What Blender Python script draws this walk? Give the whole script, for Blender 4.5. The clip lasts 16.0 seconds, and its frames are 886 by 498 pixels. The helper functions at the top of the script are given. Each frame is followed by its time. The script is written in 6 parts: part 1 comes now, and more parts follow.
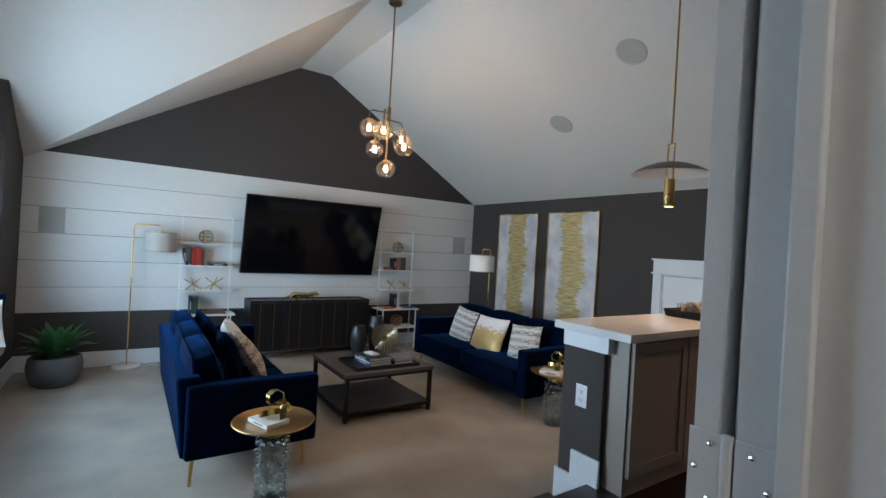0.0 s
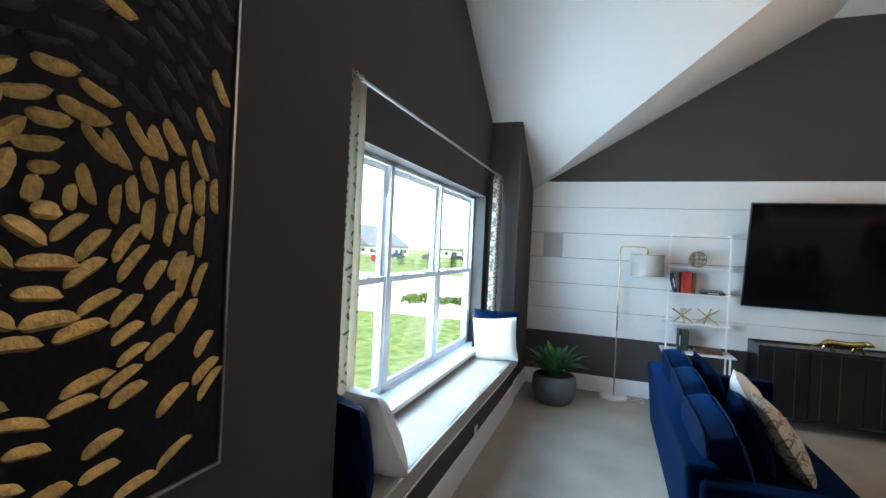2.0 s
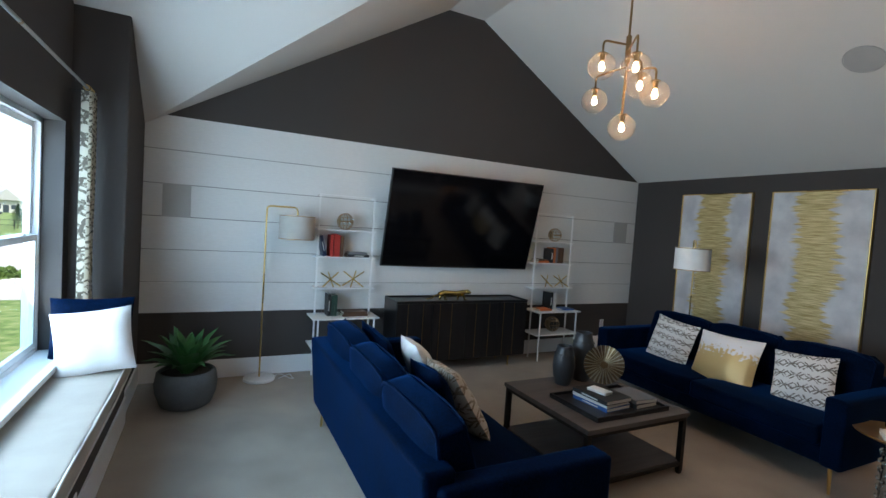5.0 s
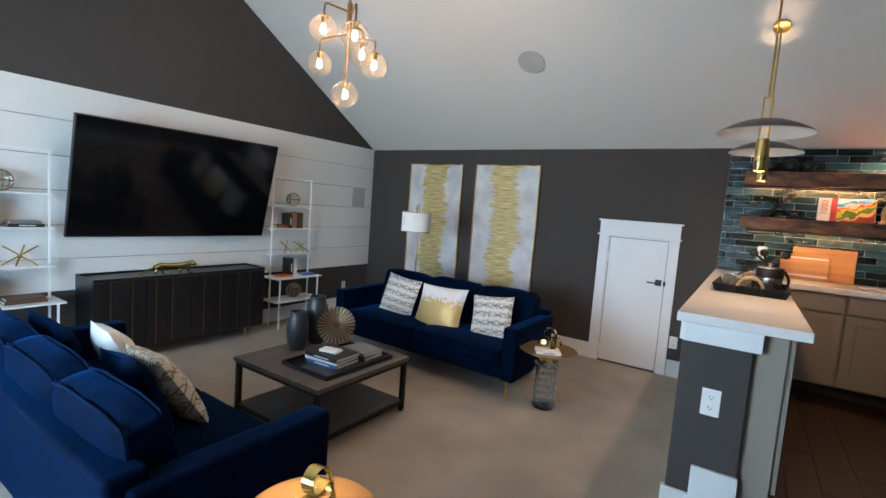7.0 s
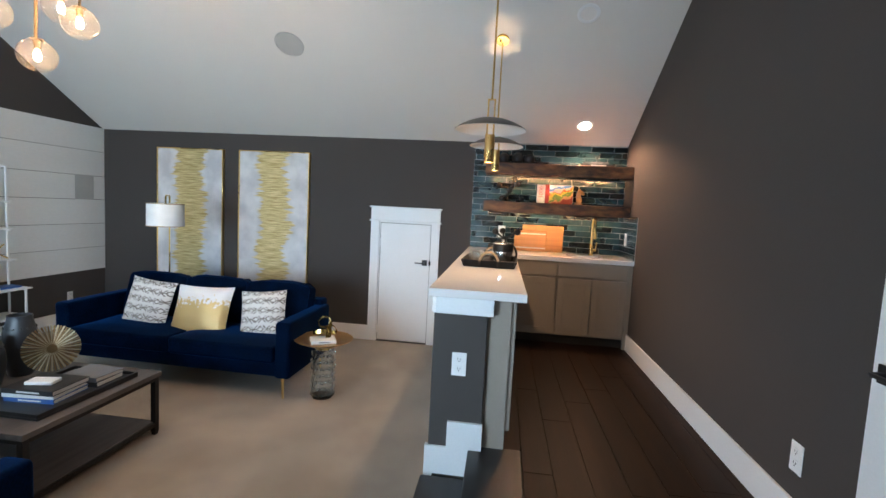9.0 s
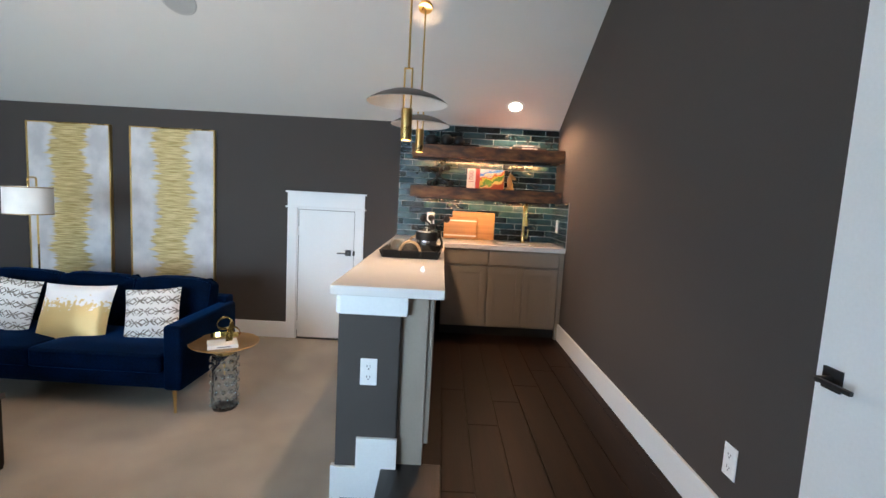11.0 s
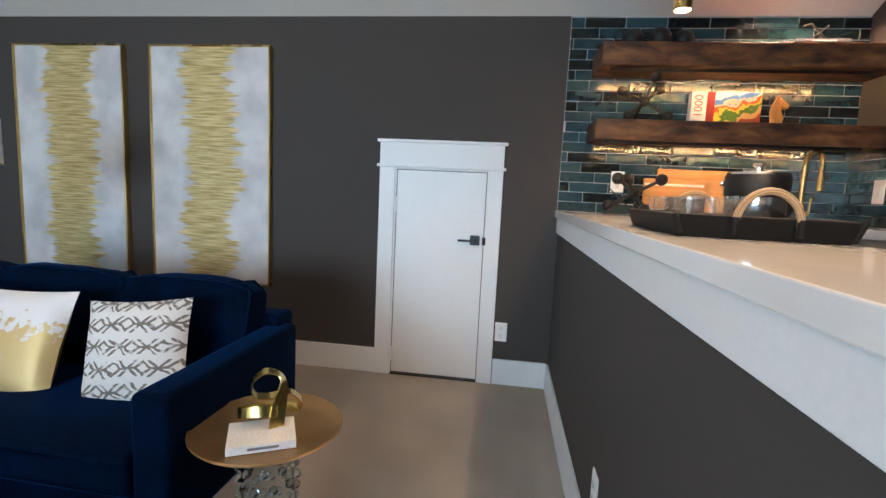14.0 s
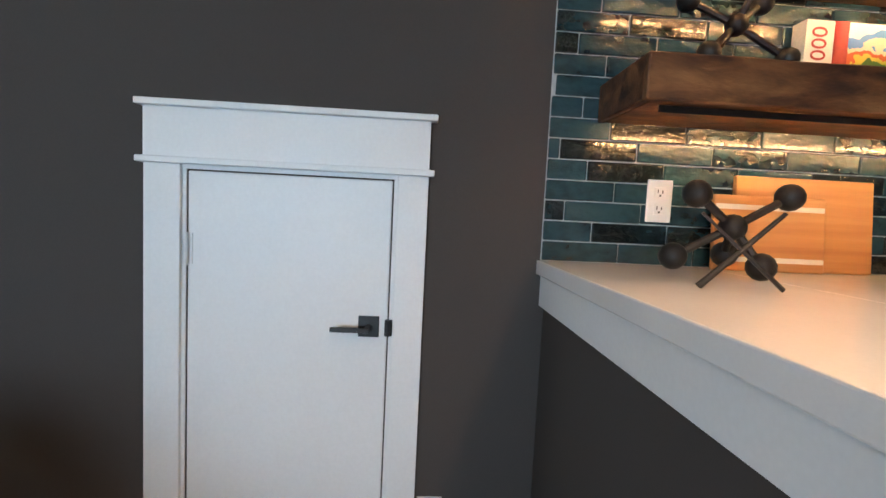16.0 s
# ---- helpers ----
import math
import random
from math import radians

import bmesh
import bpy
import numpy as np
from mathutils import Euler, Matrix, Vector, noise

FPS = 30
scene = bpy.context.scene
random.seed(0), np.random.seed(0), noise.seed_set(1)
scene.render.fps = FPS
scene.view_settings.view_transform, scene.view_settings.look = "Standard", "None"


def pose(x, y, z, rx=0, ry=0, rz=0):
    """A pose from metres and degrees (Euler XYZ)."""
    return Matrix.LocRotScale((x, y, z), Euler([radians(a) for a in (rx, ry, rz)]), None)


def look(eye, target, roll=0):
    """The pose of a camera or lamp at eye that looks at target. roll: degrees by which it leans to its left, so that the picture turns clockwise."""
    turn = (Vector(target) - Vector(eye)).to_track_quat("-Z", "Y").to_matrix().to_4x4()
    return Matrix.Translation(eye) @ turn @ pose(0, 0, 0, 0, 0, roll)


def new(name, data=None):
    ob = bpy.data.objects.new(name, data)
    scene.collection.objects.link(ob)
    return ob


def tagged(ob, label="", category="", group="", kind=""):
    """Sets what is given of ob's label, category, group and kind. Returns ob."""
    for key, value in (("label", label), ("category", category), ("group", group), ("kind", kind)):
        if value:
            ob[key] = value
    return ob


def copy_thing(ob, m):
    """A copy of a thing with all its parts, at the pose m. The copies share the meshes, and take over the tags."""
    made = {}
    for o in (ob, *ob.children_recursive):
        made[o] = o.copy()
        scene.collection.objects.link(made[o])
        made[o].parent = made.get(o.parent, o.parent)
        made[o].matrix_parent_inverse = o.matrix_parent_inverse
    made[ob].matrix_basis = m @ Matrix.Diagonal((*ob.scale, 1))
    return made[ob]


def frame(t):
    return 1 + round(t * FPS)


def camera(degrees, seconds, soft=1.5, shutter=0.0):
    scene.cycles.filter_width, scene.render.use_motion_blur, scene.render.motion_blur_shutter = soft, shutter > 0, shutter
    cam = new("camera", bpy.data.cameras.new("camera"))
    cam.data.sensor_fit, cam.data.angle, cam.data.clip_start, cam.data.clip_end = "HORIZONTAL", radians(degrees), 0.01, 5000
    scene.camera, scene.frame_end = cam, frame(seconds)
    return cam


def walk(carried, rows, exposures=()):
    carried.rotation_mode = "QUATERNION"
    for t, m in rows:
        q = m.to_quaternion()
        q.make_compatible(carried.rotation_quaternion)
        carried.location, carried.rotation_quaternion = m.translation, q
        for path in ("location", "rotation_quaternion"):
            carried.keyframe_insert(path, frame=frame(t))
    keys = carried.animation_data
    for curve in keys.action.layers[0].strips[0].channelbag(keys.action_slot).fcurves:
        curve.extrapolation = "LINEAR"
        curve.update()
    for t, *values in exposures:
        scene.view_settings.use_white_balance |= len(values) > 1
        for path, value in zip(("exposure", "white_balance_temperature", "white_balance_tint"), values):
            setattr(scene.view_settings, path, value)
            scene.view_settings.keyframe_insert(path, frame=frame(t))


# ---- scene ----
cam = camera(87.4, 16.0)
PATH = [
    (0, (0.124, 0.274, 1.327), (1.247, 1.93, 1.324), 3.3),
    (0.5, (0.175, 0.543, 1.309), (0.714, 2.469, 1.282), 3.2),
    (1, (0.163, 0.825, 1.305), (0.254, 2.823, 1.279), 2.9),
    (1.5, (0.135, 1.096, 1.31), (-0.227, 3.063, 1.301), 2.6),
    (2, (0.061, 1.315, 1.311), (-0.618, 3.196, 1.298), 2.8),
    (2.5, (-0.115, 1.589, 1.313), (-0.838, 3.454, 1.287), 3.1),
    (3, (-0.223, 1.833, 1.314), (-0.88, 3.721, 1.247), 2.5),
    (3.5, (-0.273, 2.011, 1.324), (-0.608, 3.98, 1.222), 2.1),
    (4, (-0.313, 2.098, 1.324), (-0.141, 4.085, 1.181), 3.0),
    (4.5, (-0.332, 2.131, 1.323), (0.258, 4.039, 1.212), 3.9),
    (6.8, (-0.18, 2.026, 1.342), (1.421, 3.21, 1.151), 3.9),
    (7, (-0.183, 2.012, 1.347), (1.484, 3.102, 1.167), 4.3),
    (7.5, (-0.164, 1.975, 1.347), (1.649, 2.799, 1.171), 3.9),
    (8, (-0.143, 1.939, 1.342), (1.756, 2.544, 1.172), 2.9),
    (8.5, (-0.145, 1.911, 1.355), (1.804, 2.331, 1.195), 3.0),
    (9, (-0.131, 1.887, 1.358), (1.847, 2.132, 1.185), 3.0),
    (9.5, (-0.094, 1.851, 1.351), (1.895, 1.933, 1.159), 2.6),
    (9.7, (-0.076, 1.836, 1.355), (1.913, 1.847, 1.15), 2.3),
    (11.8, (0.676, 1.745, 1.316), (2.665, 1.738, 1.098), 3.3),
    (12, (0.824, 1.783, 1.299), (2.811, 1.844, 1.076), 3.4),
    (12.5, (1.142, 1.908, 1.311), (3.115, 2.135, 1.082), 3.1),
    (13, (1.397, 2.151, 1.194), (3.362, 2.44, 0.961), 3.1),
    (13.5, (1.736, 2.365, 1.109), (3.7, 2.66, 0.875), 3.0),
    (14, (2.209, 2.589, 1.002), (4.178, 2.845, 0.764), 2.8),
    (14.5, (2.637, 2.737, 0.982), (4.62, 2.893, 0.773), 2.5),
    (15, (3.084, 2.744, 0.987), (5.076, 2.722, 0.814), 2.5),
    (15.5, (3.509, 2.699, 1.03), (5.496, 2.548, 0.864), 2.7),
    (16, (3.922, 2.648, 1.056), (5.913, 2.53, 0.906), 2.8),
]
EXPOSURE = [(0.0, 0.48), (0.5, 0.54), (2.5, 0.70), (3.5, 0.60), (4.5, 0.04), (4.7, 0.10), (6.8, 0.86), (9.7, 1.16), (12.5, 1.31), (13.5, 1.05), (14.5, 1.08), (15.5, 0.98), (16.0, 0.90)]
walk(cam, [(t, look(eye, target, roll)) for t, eye, target, roll in PATH], EXPOSURE)

# ---- world, sun, lamps ----
world = bpy.data.worlds.new("sky")
scene.world = world
world.use_nodes = True
_nt = world.node_tree
_sky = _nt.nodes.new("ShaderNodeTexSky")
_sky.sky_type, _sky.sun_disc = "NISHITA", False
_sky.sun_elevation, _sky.sun_rotation = radians(52), radians(150)
_nt.links.new(_sky.outputs[0], _nt.nodes["Background"].inputs[0])
_nt.nodes["Background"].inputs[1].default_value = 0.15

sun = new("sun", bpy.data.lights.new("sun", "SUN"))
sun.data.energy, sun.data.angle, sun.data.color = 5.0, radians(0.5), (1.0, 0.95, 0.88)
sun.matrix_world = look((0, 0, 20), (-7.0, 6.0, 8.0))


def lamp(name, kind, place, watts, colour, size=0.05, target=None, spot=None, blend=0.5):
    ob = new(name, bpy.data.lights.new(name, kind))
    ob.data.energy, ob.data.color = watts, colour
    if kind in ("POINT", "SPOT"):
        ob.data.shadow_soft_size = size
    if kind == "SPOT":
        ob.data.spot_size, ob.data.spot_blend = radians(spot), blend
    ob.matrix_world = look(place, target) if target else pose(*place)
    return ob


# daylight through the triple window: the sky from above, the sunlit lawn from below
for watts, tint, aim in ((56, (0.32, 0.65, 1.0), 0.2), (104, (0.68, 0.85, 1.0), 2.2)):
    win = new("window_daylight", bpy.data.lights.new("window_daylight", "AREA"))
    win.data.shape, win.data.size, win.data.size_y = "RECTANGLE", 2.8, 1.5
    win.data.energy, win.data.color = watts, tint
    win.matrix_world = look((-1.53, 4.58, 1.08), (1.0, 4.58, aim))

WARM = (1.0, 0.62, 0.34)
GLOBES = ((2.072, 4.60, 2.50, 2.68), (2.103, 4.33, 2.428, 2.64), (2.369, 4.39, 2.32, 2.50), (2.262, 4.845, 2.348, 2.53), (2.44, 4.585, 2.435, 2.61), (2.268, 4.562, 2.104, None))
for gx, gy, gz, arm in GLOBES:
    lamp("bulb_light", "POINT", (gx, gy, gz - 0.01), 3.2, WARM, 0.022)
for px, py, pz in ((3.095, 2.005, 1.685), (4.14, 1.98, 1.715)):
    lamp("pendant_light", "SPOT", (px, py, pz - 0.004), 13.5, (1.0, 0.66, 0.40), 0.028, (px, py, 0), 150, 0.6)
    lamp("pendant_uplight", "SPOT", (px, py, pz + 0.195), 18.0, (1.0, 0.66, 0.40), 0.006, (px, py, 4), 80, 1.0)
lamp("can_light", "SPOT", (5.07, 1.07, 2.28), 46.0, (1.0, 0.58, 0.33), 0.05, (4.78, 0.72, 0), 138, 0.5)
# unseen fill lamp in the hall, added to brighten the entrance door frame
lamp("hall_fill", "POINT", (0.2, -0.9, 2.1), 14.0, (1.0, 0.94, 0.86), 0.25)


# ---- materials ----
def mat(name, base, rough=0.6, metal=0.0, var=0.12, scale=6.0, fine=60.0, bump=0.0, spread=0.06, stretch=(1, 1, 1), coat=0.0, sheen=0.0, spec=0.5, rand=0.0, dist=0.004):
    m = bpy.data.materials.new(name)
    m.use_nodes = True
    nt = m.node_tree
    p = nt.nodes["Principled BSDF"]
    tc, mp = nt.nodes.new("ShaderNodeTexCoord"), nt.nodes.new("ShaderNodeMapping")
    mp.inputs["Scale"].default_value = stretch
    nt.links.new(tc.outputs["Object"], mp.inputs[0])
    big, small = nt.nodes.new("ShaderNodeTexNoise"), nt.nodes.new("ShaderNodeTexNoise")
    big.inputs["Scale"].default_value, big.inputs["Detail"].default_value = scale, 4
    small.inputs["Scale"].default_value, small.inputs["Detail"].default_value = fine, 3
    for n in (big, small):
        nt.links.new(mp.outputs[0], n.inputs["Vector"])
    mix = nt.nodes.new("ShaderNodeMath")
    mix.operation = "ADD"
    nt.links.new(big.outputs[0], mix.inputs[0])
    nt.links.new(small.outputs[0], mix.inputs[1])
    last = mix.outputs[0]
    if rand:
        oi, mul, add = nt.nodes.new("ShaderNodeObjectInfo"), nt.nodes.new("ShaderNodeMath"), nt.nodes.new("ShaderNodeMath")
        mul.operation, add.operation = "MULTIPLY_ADD", "ADD"
        mul.inputs[1].default_value, mul.inputs[2].default_value = rand, -rand / 2
        nt.links.new(oi.outputs["Random"], mul.inputs[0])
        nt.links.new(last, add.inputs[0])
        nt.links.new(mul.outputs[0], add.inputs[1])
        last = add.outputs[0]
        shift = nt.nodes.new("ShaderNodeVectorMath")
        shift.operation = "SCALE"
        shift.inputs[0].default_value = (31.0, 17.0, 23.0)
        nt.links.new(oi.outputs["Random"], shift.inputs["Scale"])
        nt.links.new(shift.outputs[0], mp.inputs["Location"])
    ramp = nt.nodes.new("ShaderNodeValToRGB")
    ramp.color_ramp.elements[0].position, ramp.color_ramp.elements[1].position = 0.35, 0.65
    half = nt.nodes.new("ShaderNodeMath")
    half.operation = "MULTIPLY"
    half.inputs[1].default_value = 0.5
    nt.links.new(last, half.inputs[0])
    nt.links.new(half.outputs[0], ramp.inputs[0])
    lo, hi = [max(c * (1 - var), 0) for c in base], [min(c * (1 + var), 1) for c in base]
    ramp.color_ramp.elements[0].color, ramp.color_ramp.elements[1].color = (*lo, 1), (*hi, 1)
    nt.links.new(ramp.outputs[0], p.inputs["Base Color"])
    p.inputs["Metallic"].default_value = metal
    p.inputs["Specular IOR Level"].default_value = spec
    rr = nt.nodes.new("ShaderNodeMapRange")
    rr.inputs["To Min"].default_value, rr.inputs["To Max"].default_value = max(rough - spread, 0.02), min(rough + spread, 1)
    nt.links.new(big.outputs[0], rr.inputs[0])
    nt.links.new(rr.outputs[0], p.inputs["Roughness"])
    if coat:
        p.inputs["Coat Weight"].default_value, p.inputs["Coat Roughness"].default_value = coat, 0.08
    if sheen:
        p.inputs["Sheen Weight"].default_value, p.inputs["Sheen Roughness"].default_value = sheen, 0.35
        p.inputs["Sheen Tint"].default_value = (*[min(1.0, c / max(base) * 0.9 + 0.02) for c in base], 1)
    if bump:
        b = nt.nodes.new("ShaderNodeBump")
        b.inputs["Strength"].default_value, b.inputs["Distance"].default_value = bump, dist
        nt.links.new(small.outputs[0], b.inputs["Height"])
        nt.links.new(b.outputs[0], p.inputs["Normal"])
    return m


def glass(name, colour=(1, 1, 1), rough=0.0, ior=1.45, thin=False, gloss=0.35, scatter=0.0):
    m = bpy.data.materials.new(name)
    m.use_nodes = True
    nt = m.node_tree
    p = nt.nodes["Principled BSDF"]
    if thin:
        out = nt.nodes["Material Output"]
        tr, gl, mx = (nt.nodes.new(k) for k in ("ShaderNodeBsdfTransparent", "ShaderNodeBsdfGlossy", "ShaderNodeMixShader"))
        lw, pw, sc = nt.nodes.new("ShaderNodeLayerWeight"), nt.nodes.new("ShaderNodeMath"), nt.nodes.new("ShaderNodeMath")
        pw.operation, sc.operation = "POWER", "MULTIPLY_ADD"
        pw.inputs[1].default_value, sc.inputs[1].default_value, sc.inputs[2].default_value = 3.5, gloss, 0.02
        tr.inputs[0].default_value = (*colour, 1)
        gl.inputs["Roughness"].default_value = max(rough, 0.02)
        nt.links.new(lw.outputs["Facing"], pw.inputs[0])
        nt.links.new(pw.outputs[0], sc.inputs[0])
        nt.links.new(sc.outputs[0], mx.inputs[0])
        clear = tr.outputs[0]
        if scatter:
            tl, fm = nt.nodes.new("ShaderNodeBsdfTranslucent"), nt.nodes.new("ShaderNodeMixShader")
            tl.inputs[0].default_value, fm.inputs[0].default_value = (1.0, 0.92, 0.84, 1), scatter
            nt.links.new(tr.outputs[0], fm.inputs[1])
            nt.links.new(tl.outputs[0], fm.inputs[2])
            clear = fm.outputs[0]
        nt.links.new(clear, mx.inputs[1])
        nt.links.new(gl.outputs[0], mx.inputs[2])
        nt.links.new(mx.outputs[0], out.inputs[0])
        return m
    p.inputs["Base Color"].default_value = (*colour, 1)
    p.inputs["Transmission Weight"].default_value, p.inputs["Roughness"].default_value, p.inputs["IOR"].default_value = 1.0, rough, ior
    return m


def glow(name, colour, strength):
    m = bpy.data.materials.new(name)
    m.use_nodes = True
    p = m.node_tree.nodes["Principled BSDF"]
    p.inputs["Base Color"].default_value = (0.9, 0.9, 0.9, 1)
    p.inputs["Emission Color"].default_value, p.inputs["Emission Strength"].default_value = (*colour, 1), strength
    return m


def ramped(name, stops, scale, detail=3, rough=0.6, metal=0.0, stretch=(1, 1, 1), bump=0.0, kind="NOISE", hard=False, coat=0.0, distort=0.0, dist=0.003):
    """A material whose colour follows one texture through several stops."""
    m = mat(name, stops[0][1], rough, metal, scale=scale, fine=scale * 8, bump=bump, stretch=stretch, coat=coat, dist=dist)
    nt = m.node_tree
    p = nt.nodes["Principled BSDF"]
    mp = next(n for n in nt.nodes if n.type == "MAPPING")
    tex = nt.nodes.new("ShaderNodeTexWave" if kind == "WAVE" else "ShaderNodeTexVoronoi" if kind == "CELL" else "ShaderNodeTexNoise")
    tex.inputs["Scale"].default_value = scale
    if kind != "CELL":
        tex.inputs["Detail"].default_value = detail
        tex.inputs["Distortion"].default_value = distort
    nt.links.new(mp.outputs[0], tex.inputs["Vector"])
    r = nt.nodes.new("ShaderNodeValToRGB")
    r.color_ramp.interpolation = "CONSTANT" if hard else "LINEAR"
    while len(r.color_ramp.elements) < len(stops):
        r.color_ramp.elements.new(0.5)
    for e, (pos, col) in zip(r.color_ramp.elements, stops):
        e.position, e.color = pos, (*col, 1)
    nt.links.new(tex.outputs["Distance" if kind == "CELL" else 0], r.inputs[0])
    nt.links.new(r.outputs[0], p.inputs["Base Color"])
    return m


M = {
    "wall": mat("charcoal_paint", (0.063, 0.056, 0.053), 0.78, var=0.05, scale=1.5, fine=220, bump=0.12, dist=0.001, spec=0.22),
    "ceiling": mat("ceiling_paint", (0.66, 0.64, 0.61), 0.85, var=0.03, scale=1.2, fine=160, bump=0.08, dist=0.001),
    "white": mat("white_trim_paint", (0.74, 0.75, 0.76), 0.42, var=0.03, scale=3, fine=90, bump=0.04, dist=0.001),
    "ship": mat("white_board_paint", (0.70, 0.70, 0.69), 0.5, var=0.04, scale=2.5, fine=70, bump=0.05, stretch=(0.3, 1, 1), rand=0.12, dist=0.001),
    "carpet": mat("beige_carpet", (0.35, 0.30, 0.25), 0.95, var=0.24, scale=2.2, fine=200, bump=0.9, sheen=0.15, dist=0.006),
    "plank": ramped("dark_oak", [(0.3, (0.005, 0.002, 0.001)), (0.5, (0.011, 0.0046, 0.0023)), (0.7, (0.022, 0.0095, 0.0046))], 5, 6, 0.5, stretch=(0.18, 2.2, 1), bump=0.15),
    "tread": ramped("black_stained_oak", [(0.3, (0.008, 0.007, 0.007)), (0.7, (0.022, 0.020, 0.020))], 6, 6, 0.38, stretch=(0.2, 3, 3), bump=0.2),
    "quartz": mat("white_quartz", (0.74, 0.72, 0.71), 0.09, var=0.025, scale=7, fine=180, spread=0.03),
    "greige": mat("greige_cabinet_paint", (0.30, 0.255, 0.215), 0.42, var=0.04, scale=3, fine=90, bump=0.05, dist=0.001),
    "grout": mat("grey_grout", (0.44, 0.45, 0.45), 0.9, var=0.1, fine=120, bump=0.3),
    "vinyl": mat("white_vinyl", (0.78, 0.80, 0.82), 0.35, var=0.02, scale=3, fine=80),
    "black": mat("matt_black_metal", (0.012, 0.012, 0.013), 0.42, var=0.2, fine=120),
    "plate": mat("white_plastic", (0.80, 0.80, 0.80), 0.3, var=0.01),
    "slot": mat("dark_slot", (0.03, 0.03, 0.03), 0.6, var=0.1),
    "bench": mat("taupe_bench_linen", (0.36, 0.33, 0.29), 0.9, var=0.10, scale=5, fine=420, bump=0.5, dist=0.001, sheen=0.2),
    "piping": mat("pale_piping", (0.62, 0.60, 0.55), 0.85, var=0.06, fine=200, bump=0.2, dist=0.001),
    "brass": mat("brushed_brass", (0.62, 0.42, 0.16), 0.28, 1.0, var=0.10, scale=8, fine=140, stretch=(1, 1, 0.2)),
    "bronze": mat("aged_brass", (0.30, 0.20, 0.10), 0.38, 1.0, var=0.15, scale=8, fine=140),
    "gold": mat("polished_gold", (0.72, 0.52, 0.17), 0.22, 1.0, var=0.12, scale=20, fine=120, bump=0.1),
    "chrome": mat("brushed_steel", (0.68, 0.68, 0.67), 0.2, 1.0, var=0.06, fine=200, stretch=(1, 1, 0.1)),
    "navy": mat("navy_velvet", (0.0, 0.0042, 0.017), 0.75, var=0.6, scale=5, fine=90, bump=0.15, sheen=0.15, spec=0.03),
    "tv": mat("black_screen", (0.003, 0.003, 0.004), 0.10, var=0.1, spread=0.02, spec=0.45),
    "grey_grille": mat("grey_speaker_cloth", (0.42, 0.42, 0.41), 0.8, var=0.06, fine=700, bump=0.4, dist=0.001),
    "pane": glass("window_glass", (0.97, 0.99, 1.0), thin=True, gloss=0.12),
    "clear": glass("clear_glass", (0.97, 0.96, 0.94), thin=True, gloss=0.5),
    # a translucent share added to the globes stands in for the bulbs' bloom
    "globe": glass("amber_tinted_glass", (0.98, 0.93, 0.88), thin=True, gloss=0.8, rough=0.08, scatter=0.018),
}
M["plank"].node_tree.nodes["Principled BSDF"].inputs["Specular IOR Level"].default_value = 0.14

# ---- building blocks ----
EAST, NORTH, SOUTH, WEST, RECESS, GLASS_X, CARPET, TOP, RIDGE, BAY = 5.375, 7.085, 0.535, -0.87, -1.20, -1.35, -0.31, 2.155, 3.82, 2.82


def mesh_of(bm, name, material, smooth=False):
    bmesh.ops.recalc_face_normals(bm, faces=bm.faces)
    me = bpy.data.meshes.new(name)
    bm.to_mesh(me)
    bm.free()
    if smooth:
        for f in me.polygons:
            f.use_smooth = True
        me.set_sharp_from_angle(angle=radians(40))
    for m in material if isinstance(material, (list, tuple)) else [material]:
        me.materials.append(m)
    return me


def thing(name, label, category, m=None, group="", kind=""):
    ob = new(name)
    ob.empty_display_size = 0.05
    ob.matrix_world = m or Matrix()
    return tagged(ob, label, category, group, kind)


def part(name, bm, material, parent, label="", smooth=False, kind=""):
    ob = new(name, mesh_of(bm, name, material, smooth))
    ob.parent = parent
    if label:
        ob["label"] = label
    if kind:
        ob["kind"] = kind
    return ob


def solid(name, bm, material, label, category="", kind="", smooth=False, m=None, group=""):
    ob = new(name, mesh_of(bm, name, material, smooth))
    if m:
        ob.matrix_world = m
    return tagged(ob, label, category, group, kind)


def bevelled(bm, w, seg=2):
    if w:
        bmesh.ops.bevel(bm, geom=bm.edges[:], offset=w, segments=seg, profile=0.5, affect="EDGES", clamp_overlap=True)
    return bm


def box(x0, x1, y0, y1, z0, z1, bevel=0.0, seg=2, into=None):
    bm = bmesh.new()
    bmesh.ops.create_cube(bm, size=1)
    for v in bm.verts:
        v.co = ((x0 + x1) / 2 + v.co.x * (x1 - x0), (y0 + y1) / 2 + v.co.y * (y1 - y0), (z0 + z1) / 2 + v.co.z * (z1 - z0))
    bevelled(bm, bevel, seg)
    return merged(into, bm)


def merged(into, bm):
    if into is None:
        return bm
    me = bpy.data.meshes.new("tmp")
    bm.to_mesh(me)
    into.from_mesh(me)
    bpy.data.meshes.remove(me)
    bm.free()
    return into


def moved(bm, m):
    bmesh.ops.transform(bm, matrix=m, verts=bm.verts)
    return bm


